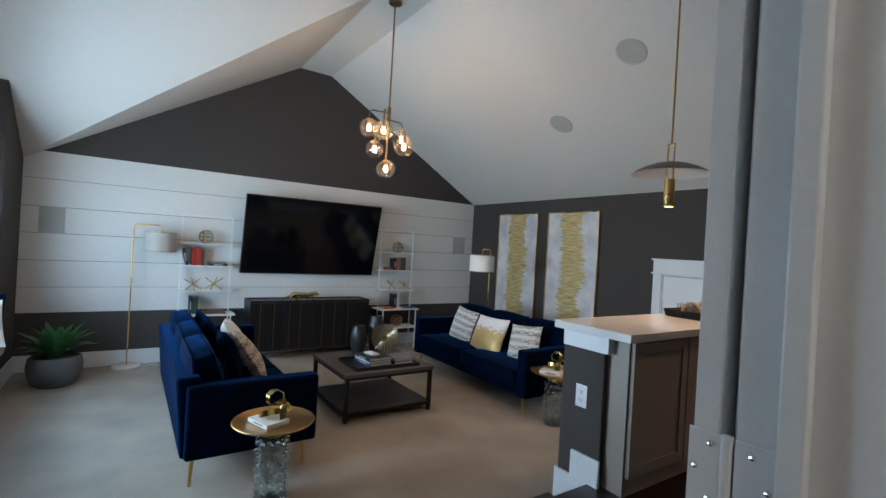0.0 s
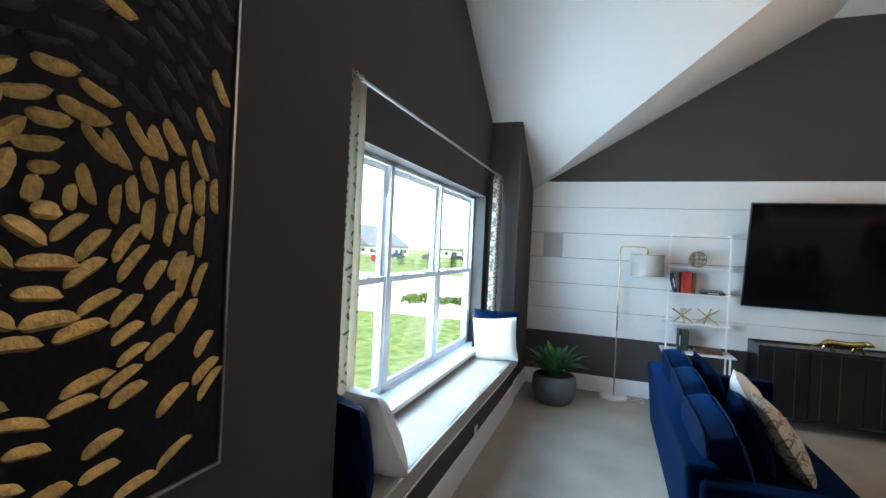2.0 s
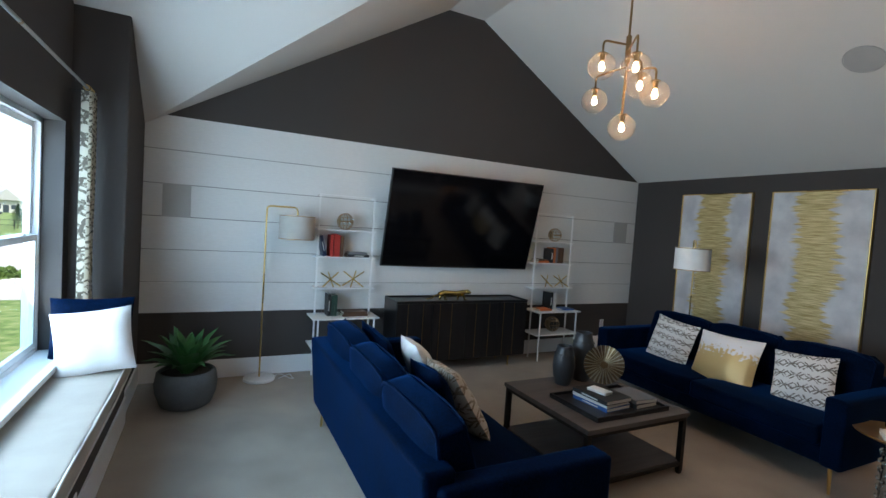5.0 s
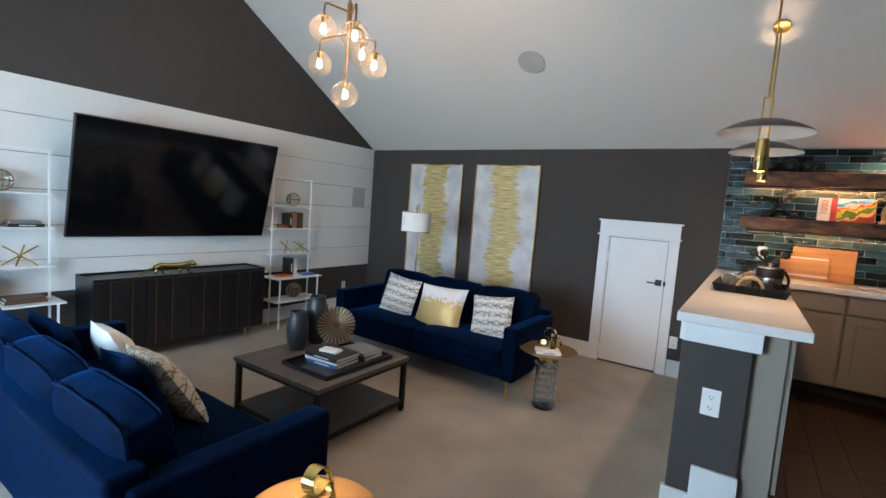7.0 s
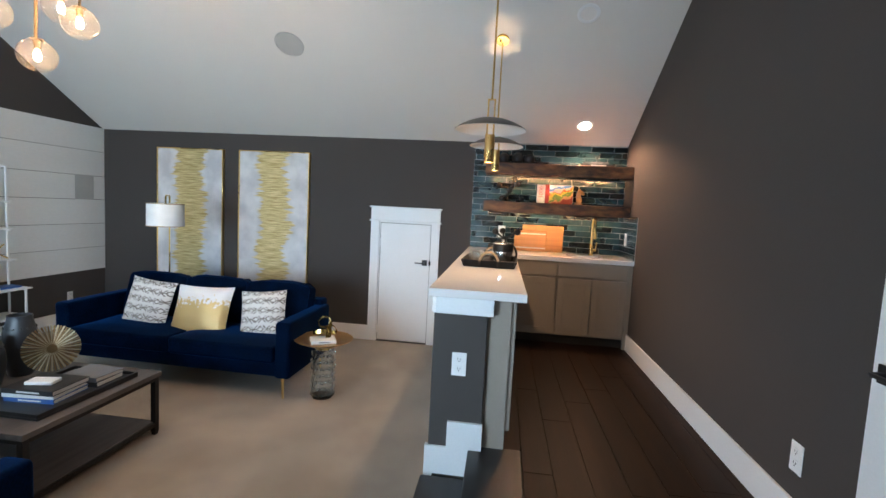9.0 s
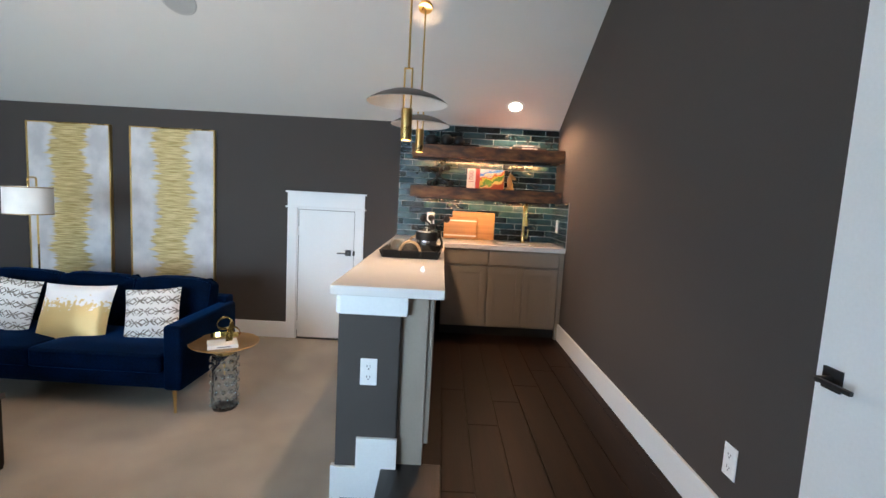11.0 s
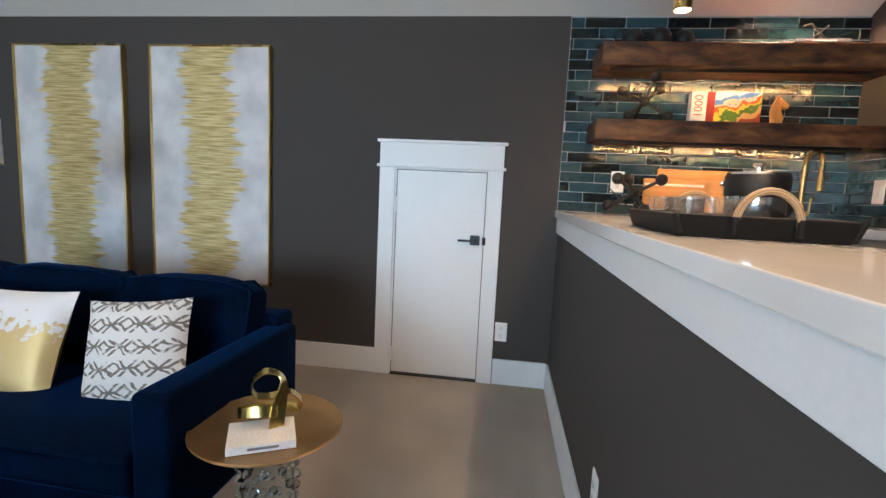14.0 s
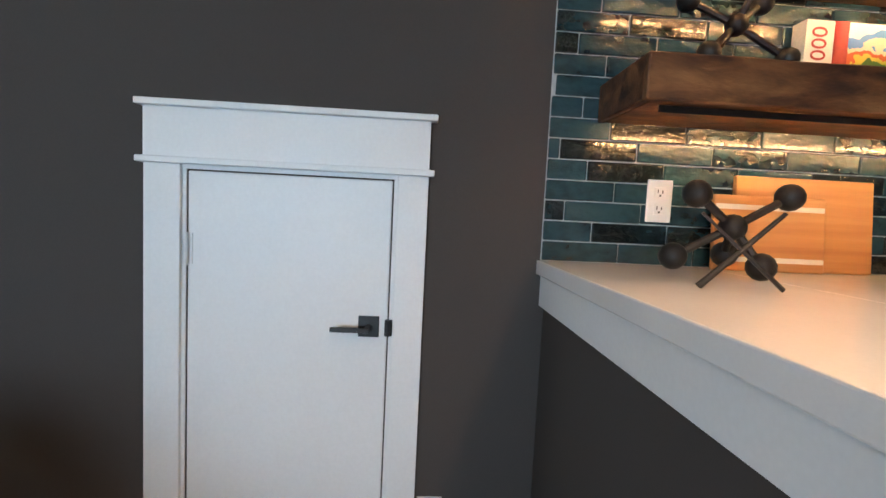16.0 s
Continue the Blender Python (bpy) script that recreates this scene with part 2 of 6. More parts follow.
def prism(points, axis, a, b, into=None, bevel=0.0):
    """A polygon in the plane across the axis, drawn out from a to b along it."""
    bm = bmesh.new()
    def at(p, d):
        return (d, p[0], p[1]) if axis == "x" else (p[0], d, p[1]) if axis == "y" else (p[0], p[1], d)
    lo, hi = [bm.verts.new(at(p, a)) for p in points], [bm.verts.new(at(p, b)) for p in points]
    bm.faces.new(lo), bm.faces.new(hi[::-1])
    for i in range(len(points)):
        j = (i + 1) % len(points)
        bm.faces.new((lo[i], lo[j], hi[j], hi[i]))
    bmesh.ops.recalc_face_normals(bm, faces=bm.faces)
    bevelled(bm, bevel)
    return merged(into, bm)


def slab(corners, up, into=None):
    """A flat sheet through the corners, thickened by the vector up."""
    bm = bmesh.new()
    lo = [bm.verts.new(c) for c in corners]
    hi = [bm.verts.new(Vector(c) + Vector(up)) for c in corners]
    bm.faces.new(lo), bm.faces.new(hi[::-1])
    for i in range(len(corners)):
        j = (i + 1) % len(corners)
        bm.faces.new((lo[i], lo[j], hi[j], hi[i]))
    return merged(into, bm)


def lathe(profile, seg=32, into=None, centre=(0, 0, 0)):
    """Turns a profile of (radius, height) round the z axis."""
    bm = bmesh.new()
    rings = []
    for r, z in profile:
        if r < 1e-5:
            rings.append([bm.verts.new((centre[0], centre[1], centre[2] + z))])
        else:
            rings.append([bm.verts.new((centre[0] + r * math.cos(2 * math.pi * k / seg), centre[1] + r * math.sin(2 * math.pi * k / seg), centre[2] + z)) for k in range(seg)])
    for a, b in zip(rings, rings[1:]):
        for k in range(seg):
            n = (k + 1) % seg
            vs = []
            for v in (a[k % len(a)], a[n % len(a)], b[n % len(b)], b[k % len(b)]):
                if v not in vs:
                    vs.append(v)
            if len(vs) > 2:
                bm.faces.new(vs)
    return merged(into, bm)


def tube(path, r, seg=10, into=None, r_end=None, flat=1.0):
    """A round bar along a path, its ends closed."""
    bm = bmesh.new()
    pts = [Vector(p) for p in path]
    rings, side = [], None
    for i, p in enumerate(pts):
        d = (pts[min(i + 1, len(pts) - 1)] - pts[max(i - 1, 0)]).normalized()
        if side is None:
            side = d.orthogonal().normalized()
        side = (side - d * side.dot(d)).normalized()
        other = d.cross(side)
        rad = r if r_end is None else r + (r_end - r) * i / max(len(pts) - 1, 1)
        rings.append([bm.verts.new(p + rad * (math.cos(2 * math.pi * k / seg) * side + flat * math.sin(2 * math.pi * k / seg) * other)) for k in range(seg)])
    for a, b in zip(rings, rings[1:]):
        for k in range(seg):
            bm.faces.new((a[k], a[(k + 1) % seg], b[(k + 1) % seg], b[k]))
    bm.faces.new(rings[0]), bm.faces.new(rings[-1][::-1])
    return merged(into, bm)


def ball(centre, r, seg=20, into=None, squash=1.0):
    bm = bmesh.new()
    bmesh.ops.create_uvsphere(bm, u_segments=seg, v_segments=max(seg // 2, 6), radius=r)
    for v in bm.verts:
        v.co = Vector((v.co.x, v.co.y, v.co.z * squash)) + Vector(centre)
    return merged(into, bm)


def arc(a, corner, b, r, n=6):
    """Points from a to b with the corner rounded by about r."""
    a, corner, b = Vector(a), Vector(corner), Vector(b)
    p, q = corner + (a - corner).normalized() * r, corner + (b - corner).normalized() * r
    return [a] + [(1 - s) ** 2 * p + 2 * s * (1 - s) * corner + s * s * q for s in (i / n for i in range(n + 1))] + [b]


def pillow(w, h, d, n=14, into=None, seed=0, pinch=0.06):
    """A stuffed cushion, w by h in the x-z plane and d thick, with drawn-out corners."""
    bm = bmesh.new()
    rows = {}
    for s in (1, -1):
        for i in range(n + 1):
            for j in range(n + 1):
                if s == -1 and (i in (0, n) or j in (0, n)):
                    rows[s, i, j] = rows[1, i, j]
                    continue
                u, v = 2 * i / n - 1, 2 * j / n - 1
                bulge = ((1 - abs(u) ** 2.6) * (1 - abs(v) ** 2.6)) ** 0.55
                wob = 0.012 * noise.noise((u * 2.2 + seed, v * 2.2, s * 3.0 + seed))
                x = w / 2 * u * (1 - pinch * (1 - v * v) * abs(u) ** 3)
                z = h / 2 * v * (1 - pinch * (1 - u * u) * abs(v) ** 3)
                rows[s, i, j] = bm.verts.new((x, s * (d / 2 * bulge + wob * bulge), z))
        for i in range(n):
            for j in range(n):
                q = [rows[s, i, j], rows[s, i + 1, j], rows[s, i + 1, j + 1], rows[s, i, j + 1]]
                bm.faces.new(q if s == 1 else q[::-1])
    return merged(into, bm)


# ---- the room: walls, floors, ceilings ----
SE_, SW_ = (RIDGE - TOP) / (EAST - 2.538), (RIDGE - 2.062) / (2.068 - WEST)
SD_ = 0.674
DORMER = NORTH - (RIDGE - 2.062) / SD_
D_FOOT = 2 * DORMER - NORTH

solid("floor_carpet", box(WEST - 0.4, EAST + 0.1, 2.20, NORTH + 0.1, CARPET - 0.1, CARPET), M["carpet"], "beige cut-pile wall-to-wall carpet of the sunken lounge", "carpet", "structure")
solid("wall_north", prism([(WEST - 0.3, CARPET - 0.1), (EAST + 0.15, CARPET - 0.1), (EAST + 0.15, TOP - 0.02), (2.538, RIDGE + 0.08), (2.068, RIDGE + 0.08), (WEST, 2.062 + 0.08), (WEST - 0.3, 2.06)], "y", NORTH, NORTH + 0.15), M["wall"], "charcoal painted gable wall behind the television", "wall", "structure")
solid("wall_east", box(EAST, EAST + 0.15, SOUTH - 0.15, NORTH, CARPET - 0.1, TOP + 0.05), M["wall"], "charcoal painted knee wall with two canvases", "wall", "structure")
door_x0, door_x1, door_h = -0.36, 0.780, 2.47
bm = box(WEST - 0.4, door_x0, SOUTH - 0.13, SOUTH, -0.1, RIDGE + 0.1)
box(door_x1, EAST, SOUTH - 0.13, SOUTH, -0.1, RIDGE + 0.1, into=bm)
box(door_x0, door_x1, SOUTH - 0.13, SOUTH, door_h, RIDGE + 0.1, into=bm)
solid("wall_south", bm, M["wall"], "charcoal painted wall with the entrance doorway", "wall", "structure")
solid("wall_west_north", box(WEST - 0.53, WEST, 6.19, NORTH, CARPET - 0.1, RIDGE, 0.012, 3), M["wall"], "charcoal knee wall beside the window recess", "wall", "structure")
solid("wall_west_south", box(WEST - 0.53, WEST, SOUTH, BAY, CARPET - 0.1, RIDGE, 0.012, 3), M["wall"], "charcoal wall with the abstract canvas", "wall", "structure")
wy0, wy1, wz0, wz1 = 3.12, 6.06, 0.30, 1.85
bm = box(RECESS - 0.2, RECESS, BAY, wy0, CARPET - 0.1, RIDGE + 0.1)
box(RECESS - 0.2, RECESS, wy1, 6.19, CARPET - 0.1, RIDGE + 0.1, into=bm)
box(RECESS - 0.2, RECESS, wy0, wy1, CARPET - 0.1, wz0 - 0.03, into=bm)
box(RECESS - 0.2, RECESS, wy0, wy1, wz1, RIDGE + 0.1, into=bm)
solid("wall_west_window", bm, M["wall"], "charcoal recess wall round the triple window", "wall", "structure")

up = (0, 0, 0.12)
bm = slab([(2.538, SOUTH - 0.13, RIDGE), (EAST + 0.15, SOUTH - 0.13, TOP - 0.15 * SE_), (EAST + 0.15, NORTH + 0.1, TOP - 0.15 * SE_), (2.538, NORTH + 0.1, RIDGE)], up)
slab([(2.068, SOUTH - 0.13, RIDGE), (2.538, SOUTH - 0.13, RIDGE), (2.538, NORTH + 0.1, RIDGE), (2.068, NORTH + 0.1, RIDGE)], up, bm)
slab([(WEST, NORTH, 2.062), (2.068, DORMER, RIDGE), (2.068, NORTH, RIDGE)], up, bm)
slab([(WEST, NORTH, 2.062), (-1.5, NORTH, 2.062), (-1.5, DORMER, RIDGE), (2.068, DORMER, RIDGE)], up, bm)
slab([(WEST, D_FOOT, 2.062), (2.068, DORMER, RIDGE), (-1.5, DORMER, RIDGE), (-1.5, D_FOOT, 2.062)], up, bm)
slab([(WEST - 0.1, SOUTH - 0.13, 2.062 - 0.1 * SW_), (2.068, SOUTH - 0.13, RIDGE), (2.068, DORMER, RIDGE), (WEST, D_FOOT, 2.062), (WEST - 0.1, D_FOOT, 2.062 - 0.1 * SW_)], up, bm)
solid("ceiling", bm, M["ceiling"], "off-white vaulted ceiling with a cross gable", "ceiling", "structure")

# entrance hall behind the doorway: an unseen enclosure added round the door
bm = box(-1.2, 1.9, -2.2, -2.1, -0.1, 2.6)
box(-1.3, -1.2, -2.2, SOUTH - 0.13, -0.1, 2.6, into=bm)
box(1.9, 2.0, -2.2, SOUTH - 0.13, -0.1, 2.6, into=bm)
solid("wall_hall", bm, M["white"], "unseen pale hall walls, added to enclose the entrance", "wall", "structure")
solid("ceiling_hall", box(-1.3, 2.0, -2.2, SOUTH - 0.13, 2.5, 2.6), M["ceiling"], "unseen flat white hall ceiling, added to enclose the entrance", "ceiling", "structure")

# raised oak floor, its stairs down to the carpet
solid("floor_oak", box(-1.3, 2.0, -2.2, SOUTH - 0.13, -0.12, -0.009, into=box(-1.3, EAST, SOUTH - 0.13, 1.955, -0.12, -0.009)), M["plank"], "dark oak plank floor of the raised bar", "floor", "structure")
stairs = thing("stairs", "two black-stained oak steps down to the carpet", "stairs", kind="structure")
part("tread", box(WEST, 2.46, 1.70, 2.00, -0.035, 0.004, 0.008), M["tread"], stairs)
part("riser", box(WEST, 2.40, 1.72, 1.97, -0.17, -0.036), M["tread"], stairs)
part("tread", box(WEST, 2.372, 1.975, 2.262, -0.19, -0.157, 0.008), M["tread"], stairs)
part("riser", box(WEST, 2.37, 1.99, 2.24, CARPET - 0.03, -0.191), M["tread"], stairs)

# baseboards
BB = 0.182
def base(x0, x1, y0, y1, z0, h=BB):
    bm = box(x0, x1, y0, y1, z0, z0 + h, 0.004, 2)
    return solid("baseboard", bm, M["white"], "tall white painted baseboard", "baseboard", "structure")
base(WEST, EAST, NORTH - 0.017, NORTH, CARPET)
base(EAST - 0.017, EAST, 3.462, NORTH - 0.017, CARPET)
base(EAST - 0.017, EAST, 2.247, 2.612, CARPET)
base(2.43, EAST - 0.017, 2.232, 2.249, CARPET)
base(WEST - 0.004, WEST + 0.017, 6.19, NORTH - 0.017, CARPET)
base(1.08, 4.80, SOUTH, SOUTH + 0.017, 0.0, 0.165)
solid("baseboard", box(-0.86, -0.828, BAY, 6.19, CARPET, CARPET + 0.2, 0.004), M["white"], "tall white painted baseboard under the bench", "baseboard", "structure")

# small attic door in the east wall
def attic_door():
    y0, y1, z1 = 2.722, 3.345, 1.155
    t = thing("door_1", "low white attic access door, closed", "door", pose(EAST, 0, 0), kind="structure")
    part("leaf", box(-0.004, 0.03, y0 + 0.005, y1 - 0.005, -0.293, z1 - 0.005, 0.003), M["white"], t)
    # dark strip put in for the shaded gap between leaf and carpet
    part("threshold", box(-0.02, 0.02, y0, y1, CARPET, -0.297, 0.002), M["tread"], t, "dark strip standing in for the shade under the leaf")
    for a, b in ((y1 + 0.012, y1 + 0.118), (y0 - 0.105, y0 - 0.012)):
        part("casing", box(-0.02, 0, a, b, CARPET, 1.168, 0.002), M["white"], t)
    part("jamb", box(-0.006, 0.02, y1, y1 + 0.012, CARPET, 1.168), M["white"], t)
    part("jamb", box(-0.006, 0.02, y0 - 0.012, y0, CARPET, 1.168), M["white"], t)
    part("jamb", box(-0.006, 0.02, y0, y1, z1, 1.168), M["white"], t)
    part("fillet", box(-0.034, 0, 2.600, 3.482, 1.168, 1.187, 0.003), M["white"], t)
    part("header", box(-0.022, 0, 2.617, 3.463, 1.187, 1.333), M["white"], t)
    part("cap", box(-0.042, 0, 2.597, 3.480, 1.333, 1.352, 0.003), M["white"], t)
    for z in (0.915, -0.155):
        h = part("hinge", tube([(-0.017, y1 - 0.004, z - 0.05), (-0.017, y1 - 0.004, z + 0.05)], 0.0075, 10), M["white"], t)
        part("leaf_plate", box(-0.0075, -0.003, y1 - 0.02, y1 - 0.004, z - 0.048, z + 0.048), M["white"], h)
    hd = part("handle", box(-0.013, -0.004, 2.752, 2.817, 0.660, 0.726, 0.002), M["black"], t, "matt black square rose lever")
    bm = tube([(-0.013, 2.785, 0.691), (-0.055, 2.785, 0.691)], 0.010, 12)
    box(-0.063, -0.049, 2.777, 2.897, 0.684, 0.698, 0.003, into=bm)
    part("lever", bm, M["black"], hd)
    part("latch", lathe([(0, 0), (0.012, 0), (0.012, 0.05), (0, 0.05)], 12, centre=(-0.012, y0 + 0.001, 0.666)), M["black"], t)
attic_door()

# entrance doorway and its open leaf
def entrance():
    t = thing("door_frame", "white moulded entrance door frame", "door frame", kind="structure")
    y1, y0 = SOUTH, SOUTH - 0.13
    for x, s in ((door_x1, -1), (door_x0, 1)):
        part("jamb", box(min(x, x + s * 0.02), max(x, x + s * 0.02), y0 - 0.005, y1 + 0.005, -0.008, door_h, 0.002), M["white"], t)
        part("stop", box(min(x + s * 0.02, x + s * 0.040), max(x + s * 0.02, x + s * 0.040), y1 - 0.072, y1 - 0.045, -0.008, door_h - 0.02, 0.003), M["white"], t)
        for ya, yb in ((y1, y1 + 0.018), (y0 - 0.018, y0)):
            part("casing", box(min(x - s * 0.005, x - s * 0.095), max(x - s * 0.005, x - s * 0.095), ya, yb, -0.008, door_h + 0.005, 0.004), M["white"], t)
            part("bead", box(min(x - s * 0.075, x - s * 0.1), max(x - s * 0.075, x - s * 0.1), ya - 0.015 if ya < y0 else ya, yb + (0 if ya < y0 else 0.006), -0.008, door_h + 0.005, 0.004), M["white"], t)
    part("jamb", box(door_x0, door_x1, y0 - 0.005, y1 + 0.005, door_h - 0.02, door_h, 0.002), M["white"], t)
    for ya, yb in ((y1, y1 + 0.018), (y0 - 0.018, y0)):
        part("casing", box(door_x0 - 0.1, door_x1 + 0.1, ya, yb, door_h + 0.005, door_h + 0.105, 0.004), M["white"], t)
    d = thing("door_2", "white painted entrance door standing wide open", "door", pose(door_x1 + 0.001, SOUTH + 0.027, 0, 0, 0, 0.6), kind="structure")
    part("leaf", box(-0.014, 0.805, 0.0, 0.033, 0.005, 2.44, 0.002), M["white"], d)
    for z in (0.28, 1.06, 1.84, 2.25):
        h = part("hinge", tube([(-0.019, -0.012, z - 0.05), (-0.019, -0.012, z + 0.05)], 0.0075, 12), M["white"], d)
        part("leaf_plate", box(-0.023, -0.020, -0.008, 0.034, z - 0.05, z + 0.05, 0.001), M["white"], h)
        part("leaf_plate", box(-0.0225, -0.0205, -0.068, -0.022, z - 0.05, z + 0.05, 0.001), M["white"], h)
        for sy, sz in ((0.006, 0.035), (0.024, 0.0), (0.006, -0.035)):
            part("screw", ball((-0.0235, sy, z + sz), 0.004, 8), M["chrome"], h)
            part("screw", ball((-0.0225, -0.036 - sy, z + sz), 0.004, 8), M["chrome"], h)
    rose = part("handle", box(0.710, 0.775, 0.033, 0.042, 0.855, 0.92, 0.002), M["black"], d, "matt black square rose lever")
    bm = tube([(0.743, 0.042, 0.888), (0.743, 0.082, 0.888)], 0.010, 12)
    box(0.630, 0.751, 0.075, 0.089, 0.881, 0.895, 0.003, into=bm)
    part("lever", bm, M["black"], rose)
entrance()

# triple window
def window():
    t = thing("window_1", "white vinyl triple double-hung window", "window", pose(GLASS_X, 0, 0), kind="structure")
    bm = box(-0.05, 0.03, wy0, wy0 + 0.03, wz0, wz1)
    for y in (wy1 - 0.03, 4.075, 5.035):
        box(-0.05, 0.03, y, y + (0.03 if y > 5.5 else 0.05), wz0, wz1, into=bm)
    box(-0.05, 0.03, wy0, wy1, wz0, wz0 + 0.035, into=bm)
    box(-0.05, 0.03, wy0, wy1, wz1 - 0.03, wz1, into=bm)
    part("window_frame", bm, M["vinyl"], t)
    for a, b in ((wy0 + 0.03, 4.075), (4.125, 5.035), (5.085, wy1 - 0.03)):
        for z0, z1, dx in ((wz0 + 0.035, 1.092, 0.012), (1.055, wz1 - 0.03, -0.018)):
            s = 0.042
            bm = box(dx - 0.014, dx + 0.014, a, a + s, z0, z1, 0.003)
            box(dx - 0.014, dx + 0.014, b - s, b, z0, z1, 0.003, into=bm)
            box(dx - 0.014, dx + 0.014, a + s, b - s, z0, z0 + s, 0.003, into=bm)
            box(dx - 0.014, dx + 0.014, a + s, b - s, z1 - s, z1, 0.003, into=bm)
            sash = part("sash", bm, M["vinyl"], t)
            p = part("pane", box(dx - 0.002, dx + 0.002, a + s - 0.004, b - s + 0.004, z0 + s - 0.004, z1 - s + 0.004), M["pane"], sash)
            p.visible_shadow = False
        for f in (0.25, 0.75):
            part("sash_lock", box(0.0, 0.026, a + (b - a) * f - 0.03, a + (b - a) * f + 0.03, 1.092, 1.106, 0.004), M["vinyl"], t)
    part("window_sill", box(0.03, RECESS - GLASS_X + 0.075, wy0 - 0.03, wy1 + 0.03, wz0 - 0.028, wz0 + 0.012, 0.008, 3), M["white"], t, "glossy white painted sill")
window()

# window bench built into the recess
def bench():
    t = thing("window_bench", "built-in charcoal window seat with a taupe cushion", "window seat", kind="structure")
    part("box_front", box(-0.86, -0.842, BAY, 6.19, CARPET + 0.2, 0.088), M["wall"], t)
    part("seat_board", box(RECESS, -0.825, BAY, 6.19, 0.088, 0.12, 0.004), M["white"], t, "white painted seat board")
    return t
bench()


def bench_cushion():
    ob = thing("bench_cushion", "long taupe linen seat cushion with pale piping", "cushion", pose(0, 0, 0.12))
    bm = box(RECESS + 0.005, -0.792, BAY + 0.015, 6.175, 0.0, 0.118)
    bmesh.ops.subdivide_edges(bm, edges=[e for e in bm.edges if abs(e.verts[0].co.y - e.verts[1].co.y) > 1], cuts=60, use_grid_fill=True)
    bmesh.ops.bevel(bm, geom=[e for e in bm.edges if e.is_boundary is False and len(e.link_faces) == 2 and e.calc_face_angle(0) > 1.2], offset=0.018, segments=3, profile=0.5, affect="EDGES")
    for v in bm.verts:
        if v.co.z > 0.04:
            v.co.z += 0.010 * noise.noise((v.co.x * 4, v.co.y * 3.1, 0)) + 0.006 * noise.noise((v.co.x * 9, v.co.y * 9, 3))
        if v.co.x > -0.85:
            v.co.x += 0.008 * noise.noise((0.3, v.co.y * 2.6, v.co.z * 3))
    part("cover", bm, M["bench"], ob, smooth=True)
    for z in (0.110, 0.008):
        part("piping", tube([(-0.791 + 0.008 * noise.noise((0.3, y, 0)), y, z + 0.006 * noise.noise((1, y * 2, 0))) for y in [BAY + 0.03 + 0.06 * k for k in range(55)]], 0.006, 8), M["piping"], ob, smooth=True)
bench_cushion()

# ---- materials of the furnishings ----
def node_mat(name, rough=0.8, metal=0.0, bump=None):
    m = mat(name, (0.5, 0.5, 0.5), rough, metal, fine=300, bump=0.25, dist=0.001)
    nt = m.node_tree
    def n(kind, **inputs):
        node = nt.nodes.new(kind)
        for k, v in inputs.items():
            if k in ("operation", "interpolation_type"):
                node.operation = v
            elif hasattr(v, "is_output"):
                nt.links.new(v, node.inputs[int(k[1:])])
            else:
                node.inputs[int(k[1:])].default_value = v
        return node.outputs[0]
    co = nt.nodes.new("ShaderNodeTexCoord").outputs["Object"]
    sep = nt.nodes.new("ShaderNodeSeparateXYZ")
    nt.links.new(co, sep.inputs[0])
    return m, nt, n, co, sep, nt.nodes["Principled BSDF"]


def blend(nt, fac, a, b):
    mx = nt.nodes.new("ShaderNodeMix")
    mx.data_type = "RGBA"
    nt.links.new(fac, mx.inputs[0])
    for k, c in ((6, a), (7, b)):
        if hasattr(c, "is_output"):
            nt.links.new(c, mx.inputs[k])
        else:
            mx.inputs[k].default_value = (*c, 1)
    return mx.outputs[2]


def noise_out(nt, co, scale, detail=3, stretch=None):
    if stretch:
        mp = nt.nodes.new("ShaderNodeMapping")
        mp.inputs["Scale"].default_value = stretch
        nt.links.new(co, mp.inputs[0])
        co = mp.outputs[0]
    t = nt.nodes.new("ShaderNodeTexNoise")
    t.inputs["Scale"].default_value, t.inputs["Detail"].default_value = scale, detail
    nt.links.new(co, t.inputs["Vector"])
    return t.outputs[0]


